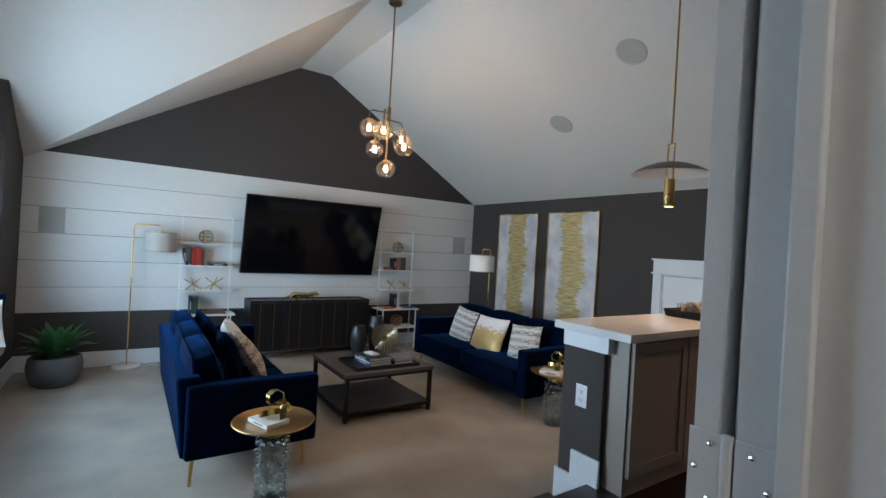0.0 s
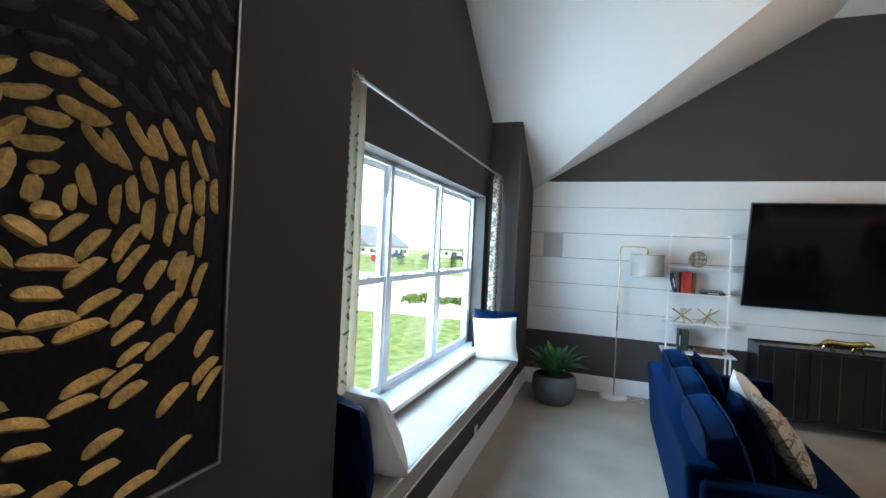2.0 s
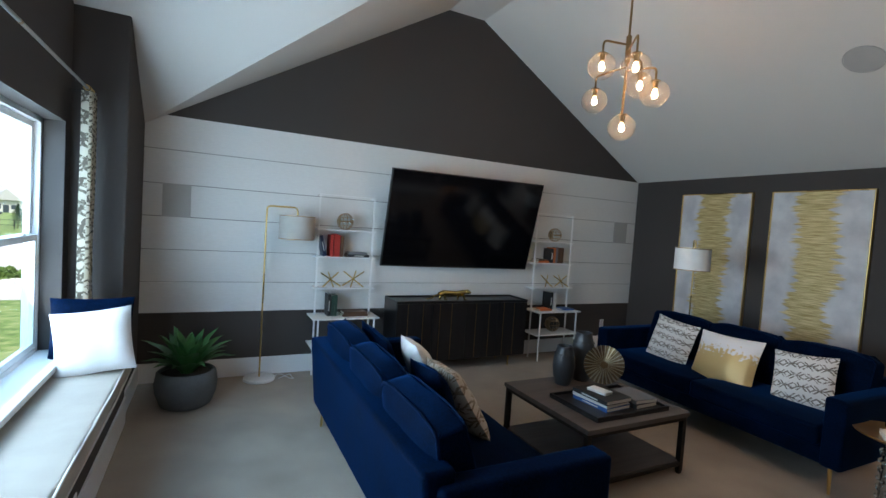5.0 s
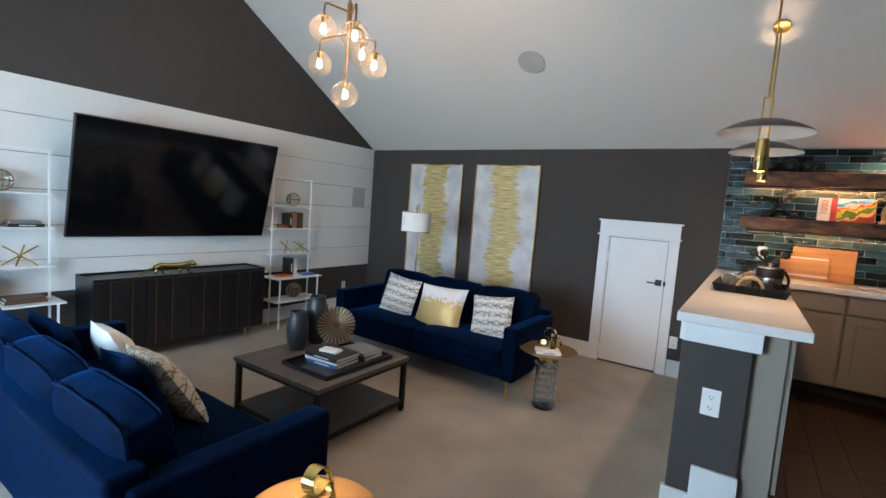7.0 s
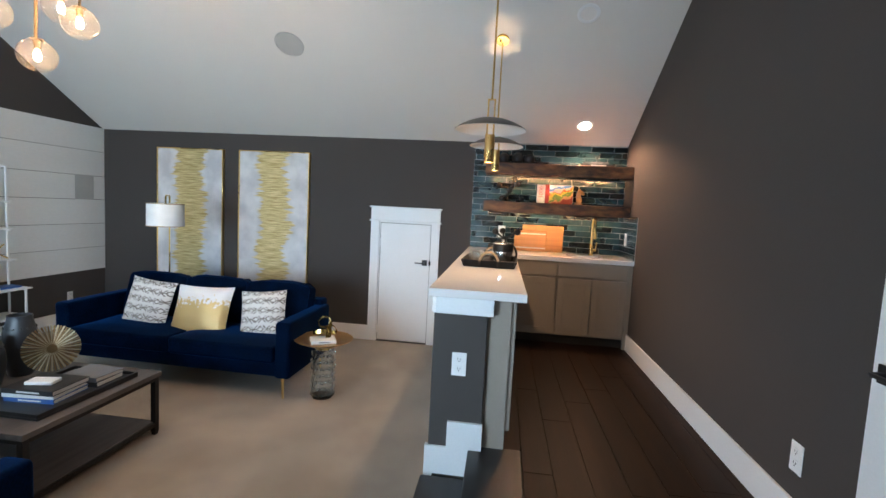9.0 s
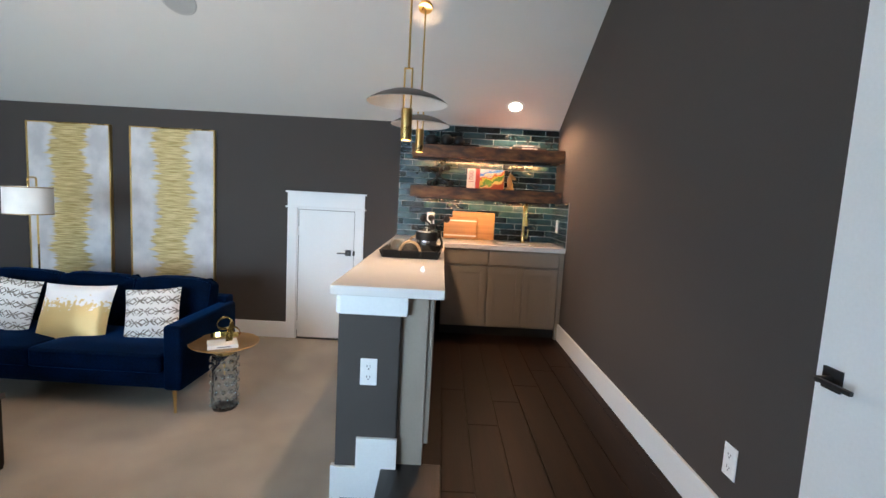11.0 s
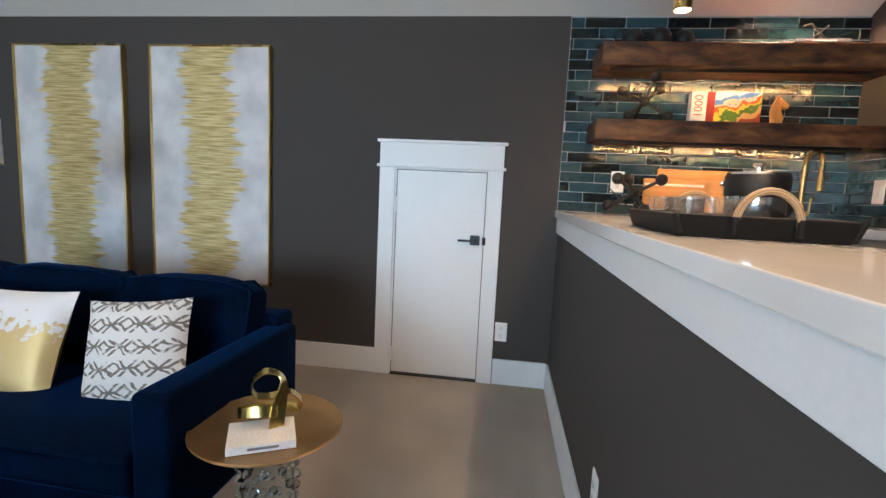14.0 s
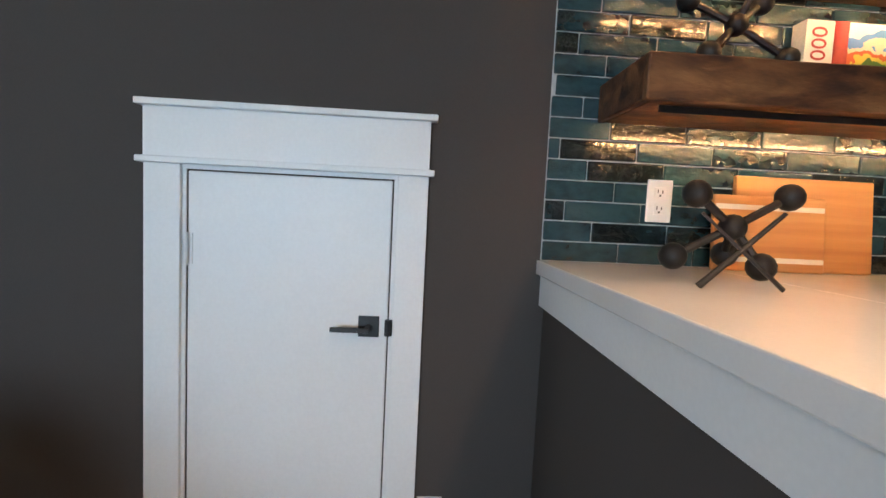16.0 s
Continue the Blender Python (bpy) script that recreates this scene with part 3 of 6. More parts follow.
def lattice(name, ground, line, cell, horizontal="x", vertical="z", width=0.055, tall=0.75):
    """Hand-printed rows of diamonds on cloth, tied by lines that cross between them."""
    m, nt, n, co, sep, p = node_mat(name, 0.9)
    wob, fine = noise_out(nt, co, 11), noise_out(nt, co, 70)

    def op(kind, a, b=0.0, c=0.0):
        return n("ShaderNodeMath", operation=kind, i0=a, i1=b, i2=c)
    u = op("ADD", op("MULTIPLY", sep.outputs["XYZ".index(horizontal.upper())], 1 / cell), op("MULTIPLY", wob, 0.45))
    v = op("ADD", op("MULTIPLY", sep.outputs["XYZ".index(vertical.upper())], 1 / (tall * cell)), op("MULTIPLY", wob, 0.40))
    u = op("ADD", u, op("MULTIPLY", op("FLOOR", v), 0.37))
    du = op("ABSOLUTE", op("SUBTRACT", op("FRACT", u), 0.5))
    dv = op("ABSOLUTE", op("SUBTRACT", op("FRACT", v), 0.5))
    wide = op("MULTIPLY_ADD", fine, width * 1.4, width * 0.4)
    diamond = op("LESS_THAN", op("ABSOLUTE", op("SUBTRACT", op("ADD", du, dv), 0.27)), wide)
    tie = op("MULTIPLY", op("LESS_THAN", dv, op("MULTIPLY", wide, 0.7)), op("GREATER_THAN", du, 0.27))
    cross = op("MULTIPLY", op("LESS_THAN", op("ABSOLUTE", op("SUBTRACT", op("SUBTRACT", 0.5, du), op("MULTIPLY", dv, 0.8))), op("MULTIPLY", wide, 0.8)), op("LESS_THAN", dv, 0.36))
    fac = op("MAXIMUM", op("MAXIMUM", diamond, tie), cross)
    worn = op("MULTIPLY", fac, n("ShaderNodeMapRange", i0=noise_out(nt, co, 45), i1=0.30, i2=0.46))
    nt.links.new(blend(nt, worn, ground, line), p.inputs["Base Color"])
    return m


def ombre(name):
    m, nt, n, co, sep, p = node_mat(name, 0.55)
    ragged = n("ShaderNodeMath", operation="MULTIPLY_ADD", i0=noise_out(nt, co, 38, 4), i1=0.34, i2=-0.17)
    edge = n("ShaderNodeMath", operation="ADD", i0=sep.outputs[2], i1=ragged)
    fac = n("ShaderNodeMapRange", i0=edge, i1=0.085, i2=0.055)
    nt.links.new(blend(nt, fac, (0.74, 0.72, 0.72), (0.62, 0.44, 0.19)), p.inputs["Base Color"])
    nt.links.new(n("ShaderNodeMath", operation="MULTIPLY", i0=fac, i1=0.35), p.inputs["Metallic"])
    nt.links.new(n("ShaderNodeMath", operation="MULTIPLY_ADD", i0=fac, i1=-0.3, i2=0.75), p.inputs["Roughness"])
    return m


def gilded(name, seed):
    """White canvas with a ragged upright band of gold strokes laid crosswise."""
    m, nt, n, co, sep, p = node_mat(name, 0.6)
    off = nt.nodes.new("ShaderNodeVectorMath")
    off.inputs[1].default_value = (0, seed, seed * 1.7)
    nt.links.new(co, off.inputs[0])
    co2 = off.outputs[0]
    drift = n("ShaderNodeMath", operation="MULTIPLY_ADD", i0=noise_out(nt, co2, 1.0, 2, (0, 0, 3.0)), i1=0.34, i2=-0.17)
    side = n("ShaderNodeMath", operation="ABSOLUTE", i0=n("ShaderNodeMath", operation="ADD", i0=sep.outputs[1], i1=drift))
    rag = n("ShaderNodeMath", operation="MULTIPLY_ADD", i0=noise_out(nt, co2, 1.0, 5, (0, 3, 26)), i1=0.34, i2=-0.17)
    edge = n("ShaderNodeMath", operation="ADD", i0=side, i1=rag)
    fac = n("ShaderNodeMapRange", i0=edge, i1=0.215, i2=0.165)
    streak = noise_out(nt, co2, 1.0, 5, (0, 5, 90))
    leaf = blend(nt, n("ShaderNodeMapRange", i0=streak, i1=0.35, i2=0.65), (0.40, 0.285, 0.10), (0.76, 0.62, 0.32))
    haze = blend(nt, n("ShaderNodeMapRange", i0=noise_out(nt, co2, 4.5, 4), i1=0.35, i2=0.65), (0.49, 0.485, 0.51), (0.68, 0.67, 0.68))
    nt.links.new(blend(nt, fac, haze, leaf), p.inputs["Base Color"])
    nt.links.new(n("ShaderNodeMath", operation="MULTIPLY", i0=fac, i1=0.30), p.inputs["Metallic"])
    nt.links.new(n("ShaderNodeMath", operation="MULTIPLY_ADD", i0=fac, i1=-0.22, i2=0.7), p.inputs["Roughness"])
    b = nt.nodes.new("ShaderNodeBump")
    b.inputs["Strength"].default_value, b.inputs["Distance"].default_value = 0.6, 0.006
    nt.links.new(n("ShaderNodeMath", operation="MULTIPLY", i0=fac, i1=streak), b.inputs["Height"])
    nt.links.new(b.outputs[0], p.inputs["Normal"])
    return m


M["tile"] = mat("teal_glazed_tile", (0.011, 0.031, 0.039), 0.08, var=0.8, scale=9, fine=38, bump=0.8, rand=0.95, spread=0.03, coat=0.6, dist=0.009, stretch=(1, 0.6, 1))
M["beam"] = ramped("rough_walnut_beam", [(0.30, (0.018, 0.006, 0.003)), (0.44, (0.070, 0.025, 0.009)), (0.56, (0.14, 0.054, 0.018)), (0.72, (0.24, 0.11, 0.040))], 4.2, 9, 0.55, stretch=(4.5, 1.5, 4.5), bump=0.9, distort=0.4)
M["board"] = ramped("light_acacia", [(0.2, (0.33, 0.13, 0.042)), (0.5, (0.50, 0.24, 0.085)), (0.8, (0.64, 0.36, 0.15))], 3, 4, 0.45, stretch=(1, 0.3, 7), bump=0.1)
M["greywood"] = ramped("grey_washed_oak", [(0.25, (0.055, 0.045, 0.040)), (0.75, (0.12, 0.10, 0.092))], 6, 5, 0.5, stretch=(0.3, 4, 3), bump=0.2)
M["iron"] = mat("dark_bronze_iron", (0.020, 0.017, 0.015), 0.5, 0.6, var=0.2, fine=150, bump=0.1)
M["ebony"] = ramped("black_lacquered_wood", [(0.3, (0.005, 0.005, 0.006)), (0.7, (0.014, 0.013, 0.014))], 5, 5, 0.34, stretch=(4, 1, 0.4), bump=0.1)
M["ceramic"] = mat("charcoal_ceramic", (0.024, 0.026, 0.030), 0.42, var=0.2, scale=12, fine=90, bump=0.1)
M["planter"] = mat("grey_cement_planter", (0.11, 0.12, 0.125), 0.75, var=0.14, scale=9, fine=120, bump=0.25)
M["soil"] = mat("dark_soil", (0.03, 0.022, 0.015), 0.95, var=0.4, fine=60, bump=0.8)
M["agave"] = ramped("agave_leaf", [(0.2, (0.020, 0.075, 0.022)), (0.6, (0.045, 0.15, 0.040)), (0.85, (0.09, 0.24, 0.07))], 6, 3, 0.45, stretch=(2, 2, 2))
M["shade"] = mat("woven_lamp_shade", (0.42, 0.40, 0.37), 0.85, var=0.10, scale=10, fine=330, bump=0.5, dist=0.001)
M["shade_white"] = mat("white_linen_shade", (0.78, 0.77, 0.75), 0.85, var=0.08, scale=10, fine=330, bump=0.5, dist=0.001)
M["marble"] = mat("white_marble_base", (0.72, 0.71, 0.69), 0.3, var=0.10, scale=5, fine=30)
M["rack"] = mat("white_powder_coat", (0.80, 0.80, 0.80), 0.4, var=0.02)
M["paper"] = mat("paper_pages", (0.70, 0.67, 0.60), 0.9, var=0.08, stretch=(1, 1, 30), fine=90, bump=0.2, dist=0.001)
M["white_cloth"] = mat("white_cotton", (0.74, 0.73, 0.72), 0.9, var=0.06, scale=8, fine=420, bump=0.4, dist=0.001)
M["lattice_a"] = lattice("diamond_print_cotton", (0.66, 0.645, 0.62), (0.17, 0.145, 0.125), 0.112, width=0.066)
M["lattice_curtain"] = lattice("diamond_print_curtain", (0.54, 0.48, 0.385), (0.12, 0.10, 0.075), 0.15, "z", "y", 0.058, 0.5)
M["lattice_gold"] = lattice("printed_satin", (0.55, 0.48, 0.40), (0.24, 0.18, 0.12), 0.13, width=0.07)
M["ombre"] = ombre("gold_dipped_cotton")
M["leather"] = mat("black_leather_tray", (0.008, 0.0075, 0.0075), 0.7, var=0.4, scale=14, fine=240, bump=0.5, dist=0.002, spec=0.2)
M["rope"] = ramped("wound_jute", [(0.3, (0.26, 0.16, 0.08)), (0.7, (0.46, 0.32, 0.18))], 3, 2, 0.9, kind="WAVE", bump=0.5, stretch=(40, 40, 40))
M["castiron"] = mat("black_cast_iron", (0.013, 0.012, 0.012), 0.48, 0.35, var=0.3, scale=16, fine=160, bump=0.25)
M["horse"] = mat("carved_honey_wood", (0.36, 0.17, 0.05), 0.38, var=0.3, scale=10, fine=60, stretch=(1, 1, 0.3))
M["seeded"] = glass("seeded_glass", (0.86, 0.93, 0.95), 0.03, 1.42)
# translucent share added so the clear tumblers look brighter, for their rim highlights
M["tumbler"] = glass("fluted_glass", (0.96, 0.98, 0.99), thin=True, gloss=0.9, rough=0.05, scatter=0.035)
M["bulb"] = glow("lit_bulb", (1.0, 0.70, 0.42), 30.0)
M["led"] = glow("lit_led", (1.0, 0.80, 0.60), 26.0)
M["tape"] = glow("amber_light_tape", (1.0, 0.54, 0.22), 230.0)
M["inside_white"] = mat("white_enamel", (0.74, 0.72, 0.70), 0.35, var=0.03)
M["taupe_metal"] = mat("taupe_enamel", (0.085, 0.070, 0.062), 0.4, 0.2, var=0.1)
M["canvas_dark"] = mat("black_painted_canvas", (0.007, 0.007, 0.011), 0.65, var=0.5, scale=7, fine=60, bump=0.4, spec=0.2)
M["stroke"] = mat("gold_leaf_stroke", (0.58, 0.38, 0.13), 0.38, 0.45, var=0.35, scale=18, fine=90, bump=0.6, dist=0.006)
M["stroke_dark"] = mat("blue_black_stroke", (0.022, 0.022, 0.030), 0.4, var=0.3, scale=18, fine=90, bump=0.6, dist=0.006)
M["champagne"] = mat("champagne_brass", (0.62, 0.52, 0.36), 0.32, 1.0, var=0.15, scale=20, fine=120)
M["copper"] = mat("burnished_copper", (0.46, 0.27, 0.11), 0.34, 0.85, var=0.12, scale=8, fine=140)
M["silver"] = mat("brushed_silver_frame", (0.42, 0.40, 0.37), 0.35, 1.0, var=0.1)

COLOURS = {"red": (0.38, 0.028, 0.022), "navy": (0.012, 0.022, 0.06), "black": (0.012, 0.012, 0.013), "green": (0.02, 0.05, 0.035), "brown": (0.09, 0.045, 0.025), "orange": (0.48, 0.12, 0.03), "white": (0.7, 0.69, 0.66), "blue": (0.03, 0.10, 0.30), "grey": (0.16, 0.16, 0.17), "teal": (0.03, 0.12, 0.16)}
CLOTH = {k: mat("book_cover_" + k, c, 0.5, var=0.12, scale=12, fine=120) for k, c in COLOURS.items()}


# ---- the bar ----
def outlet(where, turn, switch=False, w=0.082, h=0.134, label="white double outlet plate on the wall"):
    """A cover plate that faces local -y."""
    t = thing("wall_outlet", label, "outlet", Matrix.Translation(where) @ pose(0, 0, 0, 0, 0, turn), group="outlets")
    part("plate", box(-w / 2, w / 2, -0.006, 0.0, -h / 2, h / 2, 0.003, 3), M["plate"], t)
    if switch:
        part("rocker", box(-0.018, 0.018, -0.010, -0.005, -0.036, 0.036, 0.003), M["plate"], t)
        return t
    for z in (0.026, -0.026):
        r = part("receptacle", box(-0.018, 0.018, -0.0085, -0.005, z - 0.017, z + 0.017, 0.004, 3), M["plate"], t)
        bm = box(-0.009, -0.006, -0.0092, -0.008, z - 0.002, z + 0.010)
        box(0.006, 0.009, -0.0092, -0.008, z - 0.002, z + 0.008, into=bm)
        box(-0.003, 0.003, -0.0092, -0.008, z - 0.012, z - 0.006, into=bm)
        part("slots", bm, M["slot"], r)
    return t


def bar():
    solid("wall_bar", box(2.41, EAST, 1.93, 2.232, CARPET, 0.876, 0.008, 3), M["wall"], "charcoal half wall carrying the bar top", "half wall", "structure")
    t = solid("trim", prism([(2.395, 1.90), (EAST, 1.90), (EAST, 2.246), (2.42, 2.246), (2.395, 2.221)], "z", 0.778, 0.878, bevel=0.002), M["white"], "white apron band under the bar top", "trim", "structure")
    steps = [(2.235, -0.157), (2.235, 0.005), (2.125, 0.005), (2.125, 0.158), (1.925, 0.158), (1.925, -0.03), (1.99, -0.03), (1.99, -0.157)]
    solid("baseboard", prism([(y, z) for y, z in steps], "x", 2.393, 2.412, bevel=0.002), M["white"], "white baseboard stepping up with the stairs", "baseboard", "structure")
    solid("baseboard", box(2.40, 2.43, 2.20, 2.25, CARPET, 0.005, 0.002), M["white"], "white baseboard return at the bar end", "baseboard", "structure")
    c = thing("bar_cabinet", "greige panelled cabinet back of the bar", "cabinet")
    part("body", box(2.445, 4.74, 1.80, 1.934, 0.0, 0.878, 0.002), M["greige"], c)
    for k in range(4):
        x0 = 2.46 + k * 0.57
        d = part("door", box(x0, x0 + 0.555, 1.783, 1.80, 0.11, 0.86, 0.002), M["greige"], c)
        for a, b, z0, z1 in ((x0, x0 + 0.06, 0.11, 0.86), (x0 + 0.495, x0 + 0.555, 0.11, 0.86), (x0 + 0.06, x0 + 0.495, 0.80, 0.86), (x0 + 0.06, x0 + 0.495, 0.11, 0.17)):
            part("rail", box(a, b, 1.774, 1.783, z0, z1, 0.0015), M["greige"], d)
    b = thing("base_cabinet", "greige shaker sink cabinet with two doors", "cabinet")
    x = 4.775
    part("body", box(x, EAST, SOUTH + 0.02, 1.73, 0.10, 0.88), M["greige"], b)
    part("toe_kick", box(x + 0.06, EAST, SOUTH + 0.02, 1.73, 0.0, 0.10), M["slot"], b)
    part("filler", box(x - 0.012, x + 0.03, SOUTH, SOUTH + 0.045, 0.0, 0.88, 0.002), M["greige"], b)
    for y0, y1 in ((0.59, 1.275), (1.295, 1.725)):
        part("drawer", box(x - 0.02, x, y0, y1, 0.725, 0.868, 0.002), M["greige"], b)
    for y0, y1 in ((0.59, 0.93), (0.936, 1.275), (1.295, 1.725)):
        d = part("door", box(x - 0.014, x, y0, y1, 0.115, 0.705, 0.002), M["greige"], b)
        for a, bb, z0, z1 in ((y0, y0 + 0.062, 0.115, 0.705), (y1 - 0.062, y1, 0.115, 0.705), (y0 + 0.062, y1 - 0.062, 0.643, 0.705), (y0 + 0.062, y1 - 0.062, 0.115, 0.177)):
            part("rail", box(x - 0.022, x - 0.014, a, bb, z0, z1, 0.0015), M["greige"], d)
    # worktop, cut round the sink
    wt = thing("worktop", "polished white quartz worktop of bar and sink", "worktop")
    part("bar_slab", box(2.345, EAST, 1.728, 2.262, 0.879, 0.925, 0.004), M["quartz"], wt)
    for a in ((4.735, EAST, 1.17, 1.73), (4.735, EAST, SOUTH, 0.81), (4.735, 4.90, 0.81, 1.17), (5.16, EAST, 0.81, 1.17)):
        part("sink_slab", box(*a, 0.879, 0.925), M["quartz"], wt)
    bm = box(4.90, 5.16, 0.81, 1.17, 0.74, 0.745)
    for a in ((4.895, 4.90, 0.81, 1.17), (5.16, 5.165, 0.81, 1.17), (4.90, 5.16, 0.805, 0.81), (4.90, 5.16, 1.17, 1.175)):
        box(*a, 0.74, 0.905, into=bm)
    solid("sink", bm, M["chrome"], "small undermount steel bar sink", "sink")
    f = thing("faucet", "brass gooseneck pull-down bar faucet", "faucet", pose(5.19, 0.885, 0.925))
    part("base", lathe([(0, 0), (0.026, 0), (0.026, 0.012), (0.019, 0.02), (0.019, 0.10), (0.014, 0.115), (0, 0.115)], 24), M["brass"], f, smooth=True)
    neck = [(0, 0, 0.10), (0, 0, 0.30)] + [(-0.075 + 0.075 * math.cos(a), 0, 0.33 + 0.085 * math.sin(a)) for a in [math.pi * k / 14 for k in range(15)]] + [(-0.15, 0, 0.29)]
    part("neck", tube(neck, 0.0135, 14), M["brass"], f, smooth=True)
    part("spray_head", tube([(-0.15, 0, 0.295), (-0.153, 0, 0.24), (-0.157, 0, 0.19)], 0.014, 14, r_end=0.018), M["brass"], f, smooth=True)
    bm = tube([(0, 0, 0.06), (0, -0.045, 0.06)], 0.013, 12)
    tube([(0, -0.045, 0.05), (0, -0.055, 0.15)], 0.006, 10, into=bm)
    part("lever", bm, M["brass"], f, smooth=True)
bar()


def floating_shelf(x0, z0, z1, label):
    """A hollow beam of sawn boards, open underneath, with a lit strip behind its front board."""
    t = thing("floating_shelf", label, "shelf", group="bar shelves")
    y0, y1, x1, w = SOUTH + 0.003, 2.103, EAST - 0.014, 0.024

    def sawn(x0, x1, y0, y1, z0, z1, seed):
        bm = box(x0, x1, y0, y1, z0, z1, 0.0035, 1)
        long = [e for e in bm.edges if abs(e.verts[0].co.y - e.verts[1].co.y) > 0.5]
        if long:
            bmesh.ops.subdivide_edges(bm, edges=long, cuts=36, use_grid_fill=True)
        for v in bm.verts:
            p = v.co * 9 + Vector((seed, 0, 0))
            v.co += Vector((noise.noise(p), 0, 0.6 * noise.noise(p + Vector((0, 7, 3))))) * 0.0035
        return bm
    part("front_board", sawn(x0, x0 + w, y0, y1, z0, z1, 1.0), M["beam"], t)
    part("top_board", sawn(x0 + w + 0.002, x1, y0, y1 - w - 0.002, z1 - w, z1 - 0.002, 2.0), M["beam"], t)
    part("end_board", sawn(x0 + w + 0.001, x1, y1 - w, y1 - 0.001, z0 + 0.002, z1 - 0.001, 3.0), M["beam"], t, "dark end grain board")
    part("core_board", sawn(x0 + w + 0.002, x1, y0, y1 - w - 0.002, z0 + 0.004, z1 - w - 0.002, 4.0), M["beam"], t)


floating_shelf(5.046, 1.360, 1.476, "thick reclaimed walnut beam shelf, lower one")
floating_shelf(5.028, 1.770, 1.897, "thick reclaimed walnut beam shelf, upper one")
for z in (1.363, 1.773):
    t = thing("led_strip", "warm lit strip of tiny lamps under the beam shelf", "light strip")
    part("channel", box(5.106, 5.112, 0.66, 2.04, z - 0.018, z, 0.001), M["iron"], t)
    for k in range(46):
        y = 0.68 + k * 0.0293
        part("diode", box(5.1125, 5.116, y, y + 0.007, z - 0.014, z - 0.007), M["tape"], t)


# ---- sofas ----
M["navy_piping"] = mat("navy_cord", (0.0, 0.007, 0.028), 0.6, var=0.3, fine=200, sheen=0.10, spec=0.05)
def sofa(m, label):
    """Faces local -y; its length runs along x."""
    t = thing("sofa", label, "sofa", m, group="sofas facing each other")
    L, D, z0 = 2.22, 0.87, 0.19
    part("seat_base", box(0.02, L - 0.02, 0.03, D - 0.06, z0, z0 + 0.12, 0.02, 3), M["navy"], t, smooth=True)
    for x0 in (0.0, L - 0.13):
        bm = box(x0, x0 + 0.13, 0.0, D - 0.02, z0, 0.665)
        bmesh.ops.bevel(bm, geom=bm.edges[:], offset=0.028, segments=4, profile=0.6, affect="EDGES")
        part("arm", bm, M["navy"], t, smooth=True)
    bm = box(0.05, L - 0.05, D - 0.15, D, z0, 0.715)
    for v in bm.verts:
        if v.co.z > 0.5:
            v.co.y += 0.045
    bmesh.ops.bevel(bm, geom=bm.edges[:], offset=0.03, segments=4, profile=0.6, affect="EDGES")
    part("back_frame", bm, M["navy"], t, smooth=True)
    for k in range(2):
        w = (L - 0.28) / 2
        x0 = 0.14 + k * w
        bm = box(x0 + 0.004, x0 + w - 0.004, -0.005, D - 0.22, z0 + 0.12, z0 + 0.26)
        bmesh.ops.subdivide_edges(bm, edges=bm.edges[:], cuts=6, use_grid_fill=True)
        for v in bm.verts:
            u, q = (v.co.x - x0) / w * 2 - 1, (v.co.y) / (D - 0.22) * 2 - 1
            if v.co.z > z0 + 0.22:
                v.co.z += 0.022 * (1 - u ** 4) * (1 - q ** 4) + 0.006 * noise.noise(v.co * 5)
        bmesh.ops.bevel(bm, geom=[e for e in bm.edges if e.calc_face_angle(0) > 1.2], offset=0.03, segments=3, profile=0.6, affect="EDGES")
        part("seat_cushion", bm, M["navy"], t, smooth=True)
    for k in range(3):
        w, h, d = (L - 0.26) / 3, 0.425, 0.17
        at = pose(0.13 + w * (k + 0.5), D - 0.20, z0 + 0.255, -13 + k, 0, 0)
        bm = box(-w / 2 + 0.003, w / 2 - 0.003, -d / 2, d / 2, 0, h)
        bmesh.ops.subdivide_edges(bm, edges=bm.edges[:], cuts=8, use_grid_fill=True)
        for v in bm.verts:
            u, q, s = v.co.x / w * 2, v.co.z / h * 2 - 1, v.co.y / d * 2
            v.co.y *= 1.0 - 0.22 * max(q, 0)
            v.co.y += math.copysign(0.034 * (1 - abs(u) ** 3) * (1 - abs(q) ** 3), s) * min(1, abs(s) * 1.2) + 0.012 * noise.noise(v.co * 7 + Vector((k * 3, 0, 0)))
            if q > 0.9:
                v.co.z += 0.016 * (1 - u ** 4) * (1 - s * s) - 0.03 * abs(u) ** 5 + 0.010 * noise.noise(v.co * 8 + Vector((0, k * 5, 0)))
        bmesh.ops.bevel(bm, geom=[e for e in bm.edges if e.calc_face_angle(0) > 1.0], offset=0.018, segments=3, profile=0.5, affect="EDGES")
        c = part("back_cushion", moved(bm, at), M["navy"], t, smooth=True)
        for sy in (-1, 1):
            y = sy * d / 2 * 0.78
            edge = [(-w / 2 + 0.012, y * 1.2, h * 0.5), (-w / 2 + 0.010, y, h - 0.045), (-w / 2 + 0.03, y, h - 0.022), (-w / 4, y, h + 0.003), (0, y, h + 0.003), (w / 4, y, h + 0.003), (w / 2 - 0.03, y, h - 0.022), (w / 2 - 0.010, y, h - 0.045), (w / 2 - 0.012, y * 1.2, h * 0.5)]
            part("piping", moved(tube(edge, 0.0055, 6), at), M["navy_piping"], c, smooth=True)
    for x in (0.09, L - 0.09):
        for y in (0.075, D - 0.075):
            part("leg", tube([(x, y, z0 + 0.005), (x + (0.012 if x > 1 else -0.012), y + (0.01 if y > 0.4 else -0.01), 0.0)], 0.017, 10, r_end=0.009), M["brass"], t, "slim brass leg", smooth=True)
    return t
